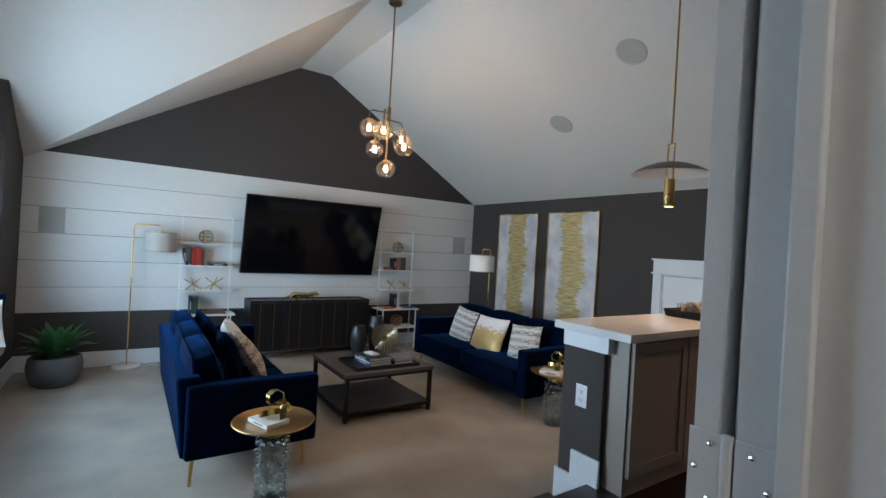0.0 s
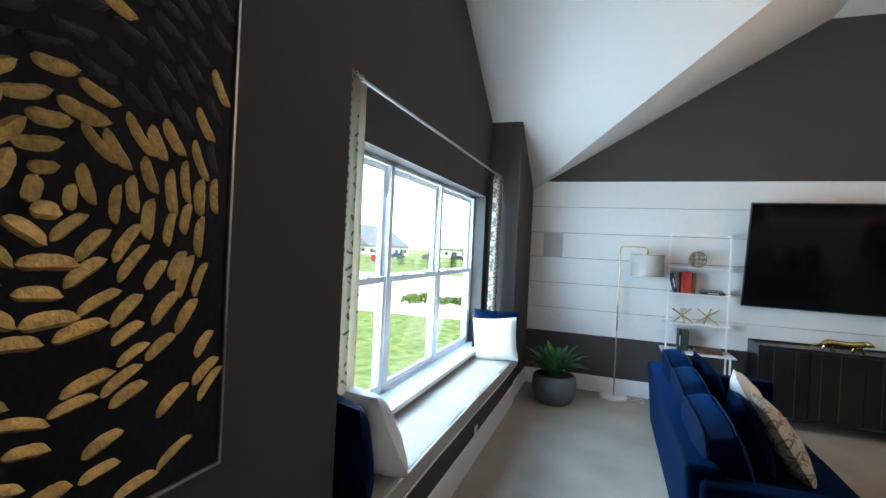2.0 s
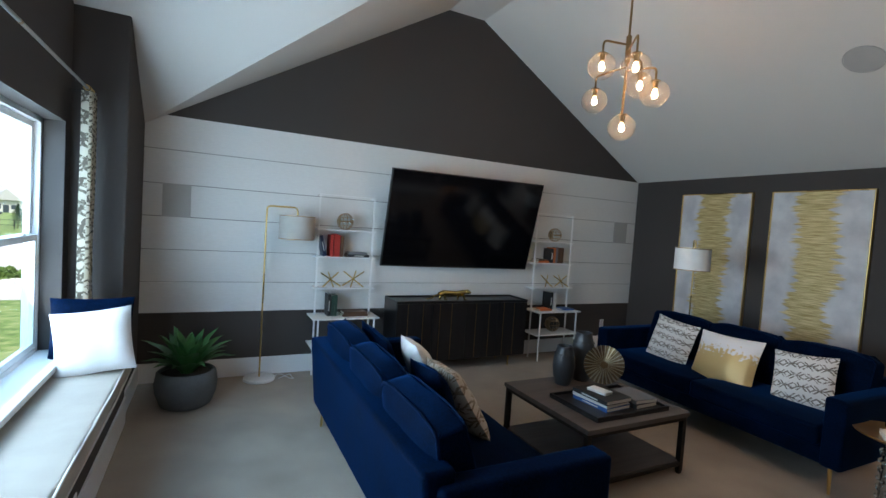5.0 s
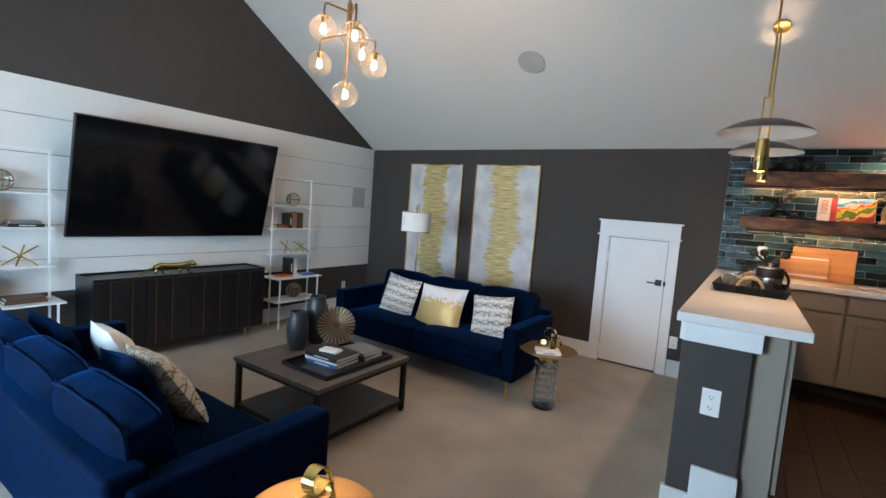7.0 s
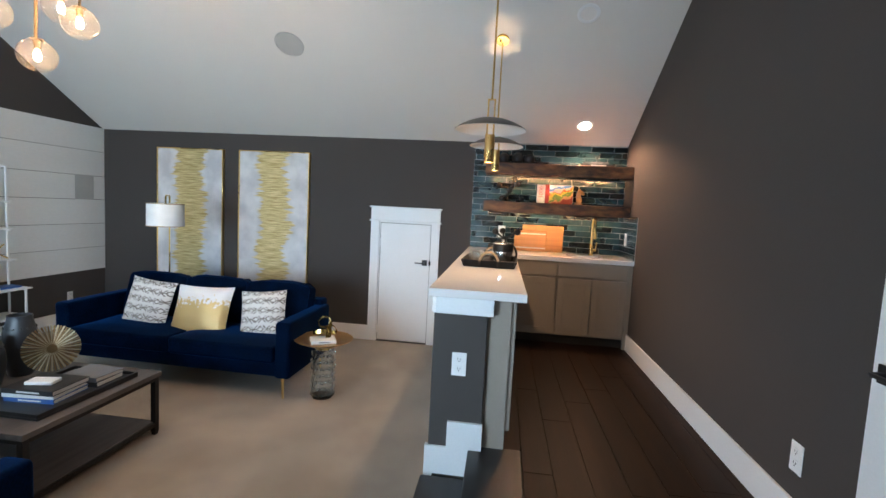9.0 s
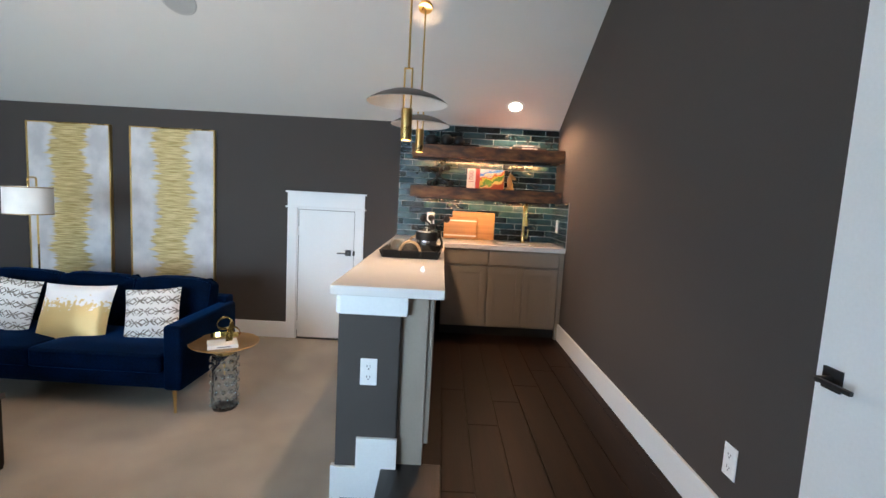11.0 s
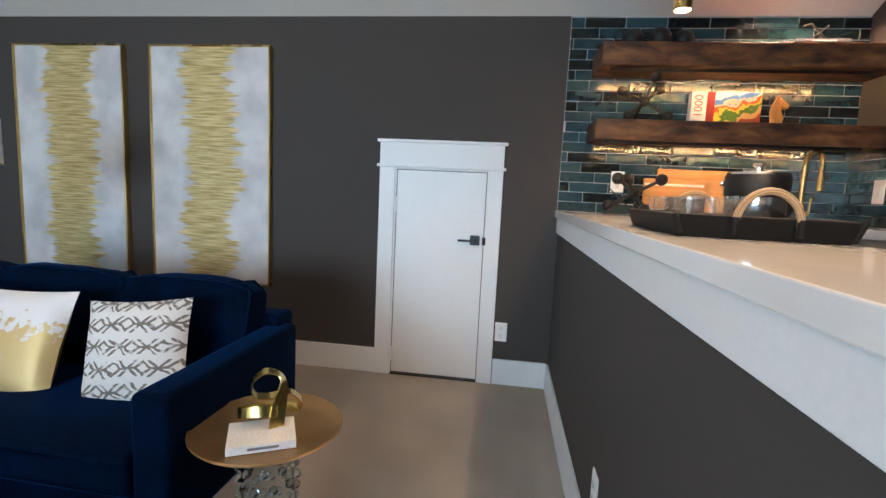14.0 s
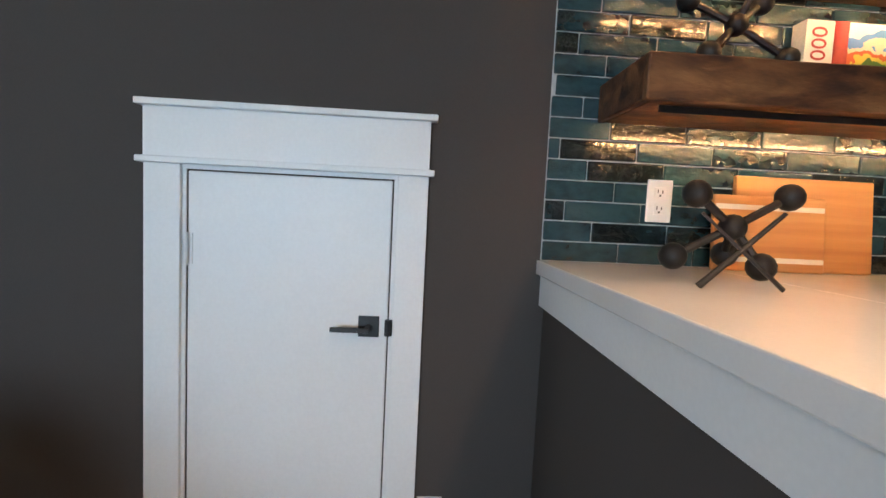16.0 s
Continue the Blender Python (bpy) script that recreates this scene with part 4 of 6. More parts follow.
sofa(pose(1.325, 3.555, CARPET, 0, 0, 90), "navy velvet sofa with slim brass legs, heaped with cushions")
sofa(pose(3.455, 5.775, CARPET, 0, 0, -91.2), "navy velvet sofa with slim brass legs below two canvases")


def cushion(name, w, h, d, material, m, label, seed=0):
    return solid(name, pillow(w, h, d, 16, seed=seed), material, label, "cushion", smooth=True, m=m)


seat = CARPET + 0.46
cushion("throw_pillow", 0.48, 0.45, 0.15, M["lattice_a"], pose(3.84, 5.17, seat + 0.175, -17, 0, -92) @ pose(0, 0, 0, 0, 5, 0), "white cushion printed with dark diamonds on the sofa", 1)
cushion("throw_pillow", 0.56, 0.47, 0.16, M["ombre"], pose(3.80, 4.60, seat + 0.15, -22, 0, -90) @ pose(0, 0, 0, 0, -1, 0), "white cushion dipped in metallic gold on the sofa", 2)
cushion("throw_pillow", 0.42, 0.43, 0.15, M["lattice_a"], pose(3.81, 4.00, seat + 0.165, -18, 0, -84) @ pose(0, 0, 0, 0, -5, 0), "white cushion printed with dark diamonds beside the sofa arm", 3)
cushion("throw_pillow", 0.46, 0.44, 0.15, M["navy"], pose(0.80, 5.20, seat + 0.21, -20, 0, 92) @ pose(0, 0, 0, 0, -8, 0), "navy velvet cushion on the sofa", 4)
cushion("throw_pillow", 0.48, 0.46, 0.16, M["white_cloth"], pose(0.99, 4.90, seat + 0.20, -28, 0, 82) @ pose(0, 0, 0, 0, 6, 0), "white satin cushion leaning on the sofa", 5)
cushion("throw_pillow", 0.46, 0.44, 0.14, M["navy"], pose(0.86, 4.42, seat + 0.19, -22, 0, 88) @ pose(0, 0, 0, 0, 8, 0), "navy velvet cushion on the sofa", 6)
cushion("throw_pillow", 0.48, 0.46, 0.15, M["lattice_gold"], pose(1.02, 4.46, seat + 0.17, -32, 0, 86) @ pose(0, 0, 0, 0, 4, 0), "cream and bronze printed satin cushion on the sofa", 7)
cushion("bench_pillow", 0.46, 0.46, 0.14, M["navy"], pose(-0.99, 5.875, 0.465, -12, 0, 4), "navy velvet cushion in the window seat corner", 8)
cushion("bench_pillow", 0.43, 0.42, 0.15, M["white_cloth"], pose(-0.955, 5.745, 0.430, -18, 0, 6) @ pose(0, 0, 0, 0, -6, 0), "white cotton cushion on the window seat", 9)
cushion("bench_pillow", 0.42, 0.45, 0.25, M["navy"], pose(-1.0, 3.01, 0.455, 12, 0, -22) @ pose(0, 0, 0, 0, 3, 0), "navy velvet cushion in the window seat corner", 10)
cushion("bench_pillow", 0.43, 0.45, 0.23, M["white_cloth"], pose(-0.985, 3.235, 0.440, 26, 0, -20) @ pose(0, 0, 0, 0, -4, 0), "pale striped linen cushion on the window seat", 11)


# ---- tables ----
def coffee_table():
    x0, x1, y0, y1, z = 1.79, 2.74, 4.165, 5.075, CARPET
    t = thing("coffee_table", "grey oak coffee table on a dark iron frame", "table")
    part("tabletop", box(x0, x1, y0, y1, z + 0.413, z + 0.445, 0.003), M["greywood"], t)
    part("shelf", box(x0 + 0.03, x1 - 0.03, y0 + 0.03, y1 - 0.03, z + 0.075, z + 0.095, 0.002), M["greywood"], t)
    s = 0.036
    for x in (x0 + 0.012, x1 - 0.012 - s):
        for y in (y0 + 0.012, y1 - 0.012 - s):
            part("leg", box(x, x + s, y, y + s, z + 0.02, z + 0.385, 0.002), M["iron"], t)
            part("foot", box(x + 0.004, x + s - 0.004, y + 0.004, y + s - 0.004, z, z + 0.02), M["iron"], t)
    for h in (0.06, 0.385):
        for y in (y0 + 0.012, y1 - 0.012 - s):
            part("rail", box(x0 + 0.012 + s, x1 - 0.012 - s, y, y + s, z + h, z + h + 0.028, 0.002), M["iron"], t)
        for x in (x0 + 0.012, x1 - 0.012 - s):
            part("rail", box(x, x + s, y0 + 0.012, y1 - 0.012, z + h + 0.0005, z + h + 0.0275, 0.002), M["iron"], t)
coffee_table()
CT = CARPET + 0.445


def vase(x, y, h, r, label):
    prof = [(0, 0), (0.62 * r, 0), (0.70 * r, 0.01), (0.90 * r, 0.25 * h), (r, 0.5 * h), (0.93 * r, 0.72 * h), (0.74 * r, 0.9 * h), (0.68 * r, 0.96 * h), (0.70 * r, h), (0.62 * r, h), (0.60 * r, 0.93 * h), (0.8 * r, 0.6 * h), (0, 0.4 * h)]
    t = thing("vase", label, "vase", pose(x, y, CT), group="vases on the coffee table")
    part("body", lathe(prof, 36), M["ceramic"], t, smooth=True)
    for k in range(14):
        a = 2 * math.pi * k / 14
        part("bead", ball((0.87 * r * math.cos(a), 0.87 * r * math.sin(a), 0.80 * h), 0.006, 8), M["slot"], t)
vase(2.235, 4.915, 0.305, 0.088, "short charcoal ceramic vase on the coffee table")
vase(2.46, 4.95, 0.395, 0.095, "tall charcoal ceramic vase on the coffee table")


def sunburst():
    t = thing("sunburst_sculpture", "brass sunburst disc sculpture on a clear stand", "sculpture", pose(2.47, 4.735, CT, 0, 0, -38))
    part("stand", box(-0.03, 0.03, -0.035, 0.035, 0.0, 0.29, 0.003), M["clear"], t, "clear acrylic block")
    for k in range(56):
        a = 2 * math.pi * k / 56
        part("ray", tube([(0.02 * math.cos(a), -0.045, 0.20 + 0.02 * math.sin(a)), (0.150 * math.cos(a), -0.045, 0.20 + 0.150 * math.sin(a))], 0.0022, 5, r_end=0.0062), M["bronze"] if k % 2 else M["champagne"], t)
    hub = moved(lathe([(0, 0), (0.028, 0), (0.028, 0.012), (0, 0.012)], 20), pose(0, -0.04, 0.20, 90, 0, 0))
    part("hub", hub, M["bronze"], t)
sunburst()


def book(m, w, d, h, colour, label, spine=None, group="", block="paper"):
    """Lies flat: w along x (spine to fore-edge), d along y, h thick."""
    t = thing("book", label, "book", m, group=group)
    bm = box(0, w, 0, d, 0, 0.003, 0.0008)
    box(0, w, 0, d, h - 0.003, h, 0.0008, into=bm)
    box(-0.003, 0.002, 0, d, 0, h, 0.001, into=bm)
    part("cover", bm, CLOTH[colour], t)
    part("page_block", box(0.002, w - 0.004, 0.004, d - 0.004, 0.003, h - 0.003), M["paper"], t)
    if spine:
        part("title_bar", box(-0.0042, -0.003, d * 0.25, d * 0.7, h * 0.35, h * 0.65), CLOTH[spine], t)
    return t


def ct_tray():
    t = thing("tray", "dark wooden tray on the coffee table", "tray", pose(2.27, 4.47, CT, 0, 0, 0))
    bm = box(-0.34, 0.34, -0.235, 0.235, 0.0, 0.012, 0.003)
    for a in ((-0.34, 0.34, -0.235, -0.22), (-0.34, 0.34, 0.22, 0.235), (-0.34, -0.325, -0.22, 0.22), (0.325, 0.34, -0.22, 0.22)):
        box(*a, 0.012, 0.034, 0.003, into=bm)
    part("body", bm, M["ebony"], t)
ct_tray()
z = CT + 0.012
for cl, h, dx, dy, rot, lab, w, d in (("blue", 0.026, 0, 0, 4, "blue coffee-table book at the bottom of a stack", 0.24, 0.30), ("white", 0.024, 0.005, 0.004, 6, "white coffee-table book in a stack", 0.24, 0.30), ("black", 0.028, -0.012, -0.006, 3, "dark art book on top of a stack", 0.25, 0.31)):
    book(pose(2.10 + dx, 4.32 + dy, z, 0, 0, rot), w, d, h, cl, lab, "white", "stack on the tray")
    z += h
solid("glass_paperweight", box(0.0, 0.09, 0.0, 0.15, 0, 0.02, 0.006), M["white_cloth"], "small white card block on the book stack", "ornament", m=pose(2.16, 4.40, z, 0, 0, 12))
book(pose(2.36, 4.30, CT + 0.012, 0, 0, 2), 0.21, 0.27, 0.03, "black", "black hardback beside the stack", "orange", "stack on the tray")
book(pose(2.365, 4.31, CT + 0.042, 0, 0, -3), 0.20, 0.25, 0.026, "grey", "grey hardback beside the stack", "white", "stack on the tray")


def side_table(x, y, turn):
    t = thing("side_table", "round copper-brown side table on a bubbled glass pedestal", "side table", pose(x, y, CARPET, 0, 0, turn), group="side tables")
    part("tabletop", lathe([(0, 0.455), (0.07, 0.455), (0.17, 0.475), (0.238, 0.502), (0.246, 0.510), (0.243, 0.514), (0.236, 0.510), (0, 0.506)], 48), M["copper"], t, "spun copper-brown dish top", smooth=True)
    part("collar", lathe([(0, 0.42), (0.065, 0.42), (0.075, 0.43), (0.075, 0.456), (0, 0.456)], 32), M["brass"], t, smooth=True)
    ped = part("pedestal", lathe([(0, 0.0), (0.088, 0.0), (0.092, 0.01), (0.088, 0.2), (0.086, 0.42), (0.078, 0.42), (0.080, 0.03), (0, 0.03)], 32), M["seeded"], t, "clear bubbled glass", smooth=True)
    for r in range(7):
        for k in range(10):
            a = 2 * math.pi * (k + 0.5 * (r % 2)) / 10
            part("bubble", ball((0.093 * math.cos(a), 0.093 * math.sin(a), 0.035 + r * 0.058), 0.0155, 10), M["seeded"], ped, smooth=True)
side_table(0.925, 3.22, 0)
side_table(3.605, 3.335, 20)
for bx, by, rot in ((0.93, 3.17, 20), (3.575, 3.285, 28)):
    book(pose(bx - 0.08, by - 0.10, CARPET + 0.510, 0, 0, rot), 0.155, 0.20, 0.026, "white", "white book on the brass side table", "grey", "side table books")


def strip(points, across, width, thick=0.0035):
    """A flat metal band swept along smoothed points; across gives its width's direction at each."""
    pts, dirs, n = [Vector(p) for p in points], [Vector(d).normalized() for d in across], 7
    path, wide = [], []
    for i in range(len(pts) - 1):
        p0, p1, p2, p3 = pts[max(i - 1, 0)], pts[i], pts[i + 1], pts[min(i + 2, len(pts) - 1)]
        for k in range(n + (i == len(pts) - 2)):
            f = k / n
            path.append(0.5 * (2 * p1 + (p2 - p0) * f + (2 * p0 - 5 * p1 + 4 * p2 - p3) * f * f + (3 * p1 - p0 - 3 * p2 + p3) * f ** 3))
            wide.append(dirs[i].lerp(dirs[i + 1], f).normalized())
    bm, rows = bmesh.new(), []
    for i, (p, w) in enumerate(zip(path, wide)):
        d = (path[min(i + 1, len(path) - 1)] - path[max(i - 1, 0)]).normalized()
        u = d.cross(w).normalized() * thick / 2
        h = w * width / 2
        rows.append([bm.verts.new(p + a) for a in (-h - u, h - u, h + u, -h + u)])
    for a, b in zip(rows, rows[1:]):
        for j in range(4):
            bm.faces.new((a[j], a[(j + 1) % 4], b[(j + 1) % 4], b[j]))
    bm.faces.new(rows[0]), bm.faces.new(rows[-1][::-1])
    low = min(v.co.z for v in bm.verts)
    return moved(bm, Matrix.Translation((0, 0, 0.001 - low)))


def ribbon(x, y, turn):
    """A curled ribbon: one band rises from its front foot into a loop, another lies low behind it."""
    t = thing("knot_sculpture", "polished gold ribbon knot sculpture on a book", "sculpture", pose(x, y, CARPET + 0.536, 0, 0, turn) @ Matrix.Scale(1.12, 4), group="ribbon sculptures")
    rise = [(0.008, -0.060, 0.0), (0.014, -0.046, 0.05), (0.026, -0.022, 0.10), (0.018, -0.004, 0.135), (-0.022, 0.004, 0.146), (-0.058, 0.0, 0.118), (-0.05, -0.004, 0.080), (-0.01, 0.0, 0.070), (0.045, 0.008, 0.075), (0.080, 0.020, 0.040), (0.075, 0.024, 0.012)]
    part("band", strip(rise, [(1, 0.3, 0)] * 2 + [(0.6, 0.8, 0)] + [(0, 1, 0)] * 8, 0.044), M["gold"], t, smooth=True)
    low = [(0.012, -0.050, 0.048), (-0.045, -0.048, 0.052), (-0.092, -0.020, 0.040), (-0.090, 0.022, 0.026), (-0.045, 0.050, 0.020), (0.020, 0.046, 0.020), (0.070, 0.024, 0.020)]
    part("band", strip(low, [(0, 0.3, 1)] * 3 + [(0, 0, 1)] * 4, 0.030), M["gold"], t, smooth=True)
ribbon(0.935, 3.20, 10)
ribbon(3.60, 3.315, -62)


# ---- ceiling fittings ----
def slope_pose(x, y):
    """A pose on the east slope, its local z pointing down into the room."""
    zc = RIDGE - (x - 2.538) * SE_
    down = Vector((-SE_, 0, -1)).normalized()
    q = Vector((0, 0, 1)).rotation_difference(down)
    return Matrix.Translation((x, y, zc)) @ q.to_matrix().to_4x4()


for x, y in ((4.205, 4.0), (3.69, 2.77)):
    t = thing("ceiling_speaker", "round grey speaker grille flush in the sloped ceiling", "speaker", slope_pose(x, y), group="ceiling speakers")
    part("ring", lathe([(0.128, -0.002), (0.138, -0.002), (0.138, 0.005), (0.128, 0.007)], 48), M["grey_grille"], t, smooth=True)
    part("grille", lathe([(0, 0.006), (0.127, 0.005), (0.127, -0.002), (0, -0.002)], 48), M["grey_grille"], t, smooth=True)
for x, y, lit in ((5.09, 1.07, True), (3.92, 1.29, False)):
    t = thing("recessed_light", "small round recessed ceiling light, lit" if lit else "small round recessed ceiling light seen at an angle", "ceiling light", slope_pose(x, y), group="recessed lights")
    part("trim_ring", lathe([(0.062, -0.003), (0.092, -0.003), (0.092, 0.004), (0.075, 0.008), (0.062, 0.004)], 40), M["white"], t, smooth=True)
    part("lens", lathe([(0, 0.002), (0.062, 0.002), (0.062, -0.003), (0, -0.003)], 32), M["led"] if lit else M["inside_white"], t, "frosted lens")


def pendant(x, y, dz):
    t = thing("pendant_lamp", "brass pendant with a wide white-lined dish shade, lit", "pendant lamp", pose(x, y, 0), group="bar pendants")
    zc = RIDGE - (x - 2.538) * SE_
    part("canopy", moved(lathe([(0, 0), (0.055, 0), (0.055, 0.028), (0, 0.028)], 32), pose(-x, -y, 0) @ slope_pose(x, y)), M["brass"], t, smooth=True)
    part("rod", tube([(0, 0, zc - 0.01), (0, 0, 2.11 + dz)], 0.0065, 12), M["brass"], t, smooth=True)
    bm = bmesh.new()
    for s in (-1, 1):
        tube([(0, s * 0.022, 2.11 + dz), (0, s * 0.022, 1.80 + dz)], 0.0055, 8, into=bm)
    for zz in (2.11, 1.86):
        tube([(0, -0.027, zz + dz), (0, 0.027, zz + dz)], 0.0055, 8, into=bm)
    part("loop", bm, M["brass"], t, smooth=True)
    prof = [(0.02, 1.985), (0.05, 1.983), (0.11, 1.97), (0.17, 1.948), (0.22, 1.922), (0.242, 1.905)]
    outer = [(r, z + 0.0035 + dz) for r, z in prof]
    inner = [(r, z + dz) for r, z in prof]
    sh = part("shade", lathe(outer, 64), M["taupe_metal"], t, "shallow taupe metal dish", smooth=True)
    part("lining", lathe(inner, 64), M["inside_white"], sh, "white enamel lining", smooth=True)
    part("tube", lathe([(0.029, 1.69), (0.033, 1.69), (0.033, 1.875), (0.029, 1.875), (0.029, 1.69)], 32, centre=(0, 0, dz)), M["brass"], t, smooth=True)
    part("bulb", lathe([(0, 1.700), (0.028, 1.700), (0.028, 1.705), (0, 1.705)], 24, centre=(0, 0, dz)), M["led"], t, "lit lamp")
pendant(3.095, 2.005, 0.0)
pendant(4.14, 1.98, 0.035)


def chandelier():
    cx, cy = 2.268, 4.56
    t = thing("chandelier", "aged brass chandelier of six clear glass globes, lit", "chandelier", pose(cx, cy, 0))
    part("canopy", lathe([(0, RIDGE), (0.065, RIDGE), (0.065, RIDGE - 0.025), (0, RIDGE - 0.03)], 32), M["bronze"], t, smooth=True)
    part("rod", tube([(0, 0, RIDGE - 0.02), (0, 0, 2.72)], 0.008, 12), M["bronze"], t, smooth=True)
    part("sleeve", tube([(0, 0, 2.74), (0, 0, 2.55)], 0.019, 14), M["bronze"], t, smooth=True)
    part("stem", tube([(0, 0, 2.56), (-0.006, 0.004, 2.18)], 0.009, 12), M["bronze"], t, smooth=True)
    for gx, gy, gz, arm in GLOBES:
        dx, dy = gx - cx, gy - cy
        R = 0.096
        if arm:
            part("arm", tube(arc((0, 0, arm), (dx, dy, arm), (dx, dy, gz + R), 0.035), 0.0075, 10), M["bronze"], t, smooth=True)
        g = part("globe", lathe([(R * math.sin(a), R * 0.93 * math.cos(a)) for a in [0.30 + (2.62 - 0.30) * k / 18 for k in range(19)]], 32, centre=(dx, dy, gz)), M["globe"], t, "amber-tinted blown glass globe, open below", smooth=True)
        g.visible_shadow = False
        part("rim", lathe([(R * 0.497 + 0.002 * math.cos(b), -R * 0.93 * 0.868 + 0.002 * math.sin(b)) for b in [2 * math.pi * k / 8 for k in range(9)]], 32, centre=(dx, dy, gz)), M["globe"], g, smooth=True)
        part("cap", lathe([(0, R * 0.98), (0.034, R * 0.93), (0.036, R * 0.88), (0.02, R * 0.86), (0.016, R * 0.4), (0, R * 0.4)], 24, centre=(dx, dy, gz)), M["bronze"], t, smooth=True)
        b = part("bulb", lathe([(0, 0.034), (0.011, 0.030), (0.017, 0.010), (0.020, -0.010), (0.014, -0.026), (0, -0.033)], 20, centre=(dx, dy, gz)), M["bulb"], t, "glowing frosted bulb", smooth=True)
        b.visible_shadow = False
chandelier()


# ---- television wall ----
def television():
    t = thing("television", "large black flat television on a tilting wall mount", "television", pose(2.345, 6.86, 1.367, 14, 0, -2.6))
    w, h = 1.925, 1.095
    part("bezel", box(-w / 2, w / 2, -0.012, 0.03, -h / 2, h / 2, 0.004), M["black"], t)
    part("screen", box(-w / 2 + 0.01, w / 2 - 0.01, -0.0145, -0.012, -h / 2 + 0.016, h / 2 - 0.01), M["tv"], t, "dark glossy screen, switched off")
    part("mount", box(-0.28, 0.28, 0.03, 0.10, -0.22, 0.22, 0.004), M["black"], t)
    part("mount_arm", box(-0.05, 0.05, 0.08, 0.225, -0.06, 0.06), M["black"], t)
television()
for x0, x1 in ((-0.715, -0.485), (4.945, 5.205)):
    t = thing("wall_speaker", "flush grey rectangular speaker grille in the boarding", "speaker", group="wall speakers")
    part("frame", box(x0, x1, NORTH - 0.019, NORTH - 0.012, 1.24, 1.545, 0.002), M["grey_grille"], t)
    part("grille", box(x0 + 0.012, x1 - 0.012, NORTH - 0.022, NORTH - 0.018, 1.252, 1.533, 0.001), M["grey_grille"], t)


def credenza():
    x0, x1, y0, y1, z0, z1 = 1.475, 3.17, 6.655, 7.05, CARPET + 0.125, 0.495
    t = thing("credenza", "black lacquered credenza with brass inlaid fronts", "sideboard")
    part("body", box(x0, x1, y0 + 0.02, y1, z0, z1 - 0.03, 0.003), M["ebony"], t)
    part("top", box(x0 + 0.012, x1 - 0.012, y0 + 0.012, y1 - 0.012, z1 - 0.03, z1 - 0.018), M["ebony"], t)
    for a in ((x0, x1, y0, y0 + 0.012), (x0, x1, y1 - 0.012, y1), (x0, x0 + 0.012, y0 + 0.012, y1 - 0.012), (x1 - 0.012, x1, y0 + 0.012, y1 - 0.012)):
        part("rim", box(*a, z1 - 0.03, z1, 0.002), M["ebony"], t)
    w = (x1 - x0) / 4
    for k in range(4):
        d = part("door", box(x0 + k * w + 0.003, x0 + (k + 1) * w - 0.003, y0, y0 + 0.02, z0 + 0.01, z1 - 0.032, 0.002), M["ebony"], t)
        for f in (0.30, 0.72) if k % 2 == 0 else (0.20, 0.55):
            part("inlay", box(x0 + (k + f) * w, x0 + (k + f) * w + 0.006, y0 - 0.0015, y0 + 0.002, z0 + 0.012, z1 - 0.034), M["bronze"], d, "thin brass line")
    for x in (x0 + 0.19, x1 - 0.19):
        for y in (y0 + 0.06, y1 - 0.06):
            part("leg", tube([(x, y, z0), (x, y, CARPET)], 0.012, 10, r_end=0.008), M["brass"], t, "thin brass leg", smooth=True)
credenza()


def leopard():
    """A prowling cat in gold, one plain mesh."""
    bm = tube([(-0.20, 0, 0.075), (-0.14, 0, 0.105), (-0.05, 0, 0.100), (0.06, 0, 0.098), (0.13, 0, 0.112), (0.18, 0, 0.120)], 0.040, 14, r_end=0.034)
    ball((0.215, -0.005, 0.122), 0.037, 14, bm, 0.85)
    ball((0.25, -0.008, 0.112), 0.020, 10, bm, 0.8)
    for s in (-0.018, 0.018):
        ball((0.205, s, 0.153), 0.010, 8, bm)
    for x, dx, y in ((-0.17, -0.05, -0.02), (-0.13, 0.035, 0.02), (0.10, -0.03, 0.02), (0.14, 0.05, -0.02)):
        tube([(x, y, 0.085), (x + dx * 0.5, y, 0.045), (x + dx * 0.6, y, 0.012), (x + dx + 0.02, y, 0.009)], 0.019, 10, bm, r_end=0.010)
    tube([(-0.20, 0, 0.085), (-0.27, 0, 0.060), (-0.33, 0.0, 0.020), (-0.38, 0.01, 0.012)], 0.013, 8, bm, r_end=0.007)
    solid("leopard_figurine", bm, M["gold"], "gold prowling leopard figurine on the credenza", "figurine", smooth=True, m=pose(2.20, 6.78, 0.478, 0, 0, -8) @ Matrix.Scale(0.82, 4))
leopard()


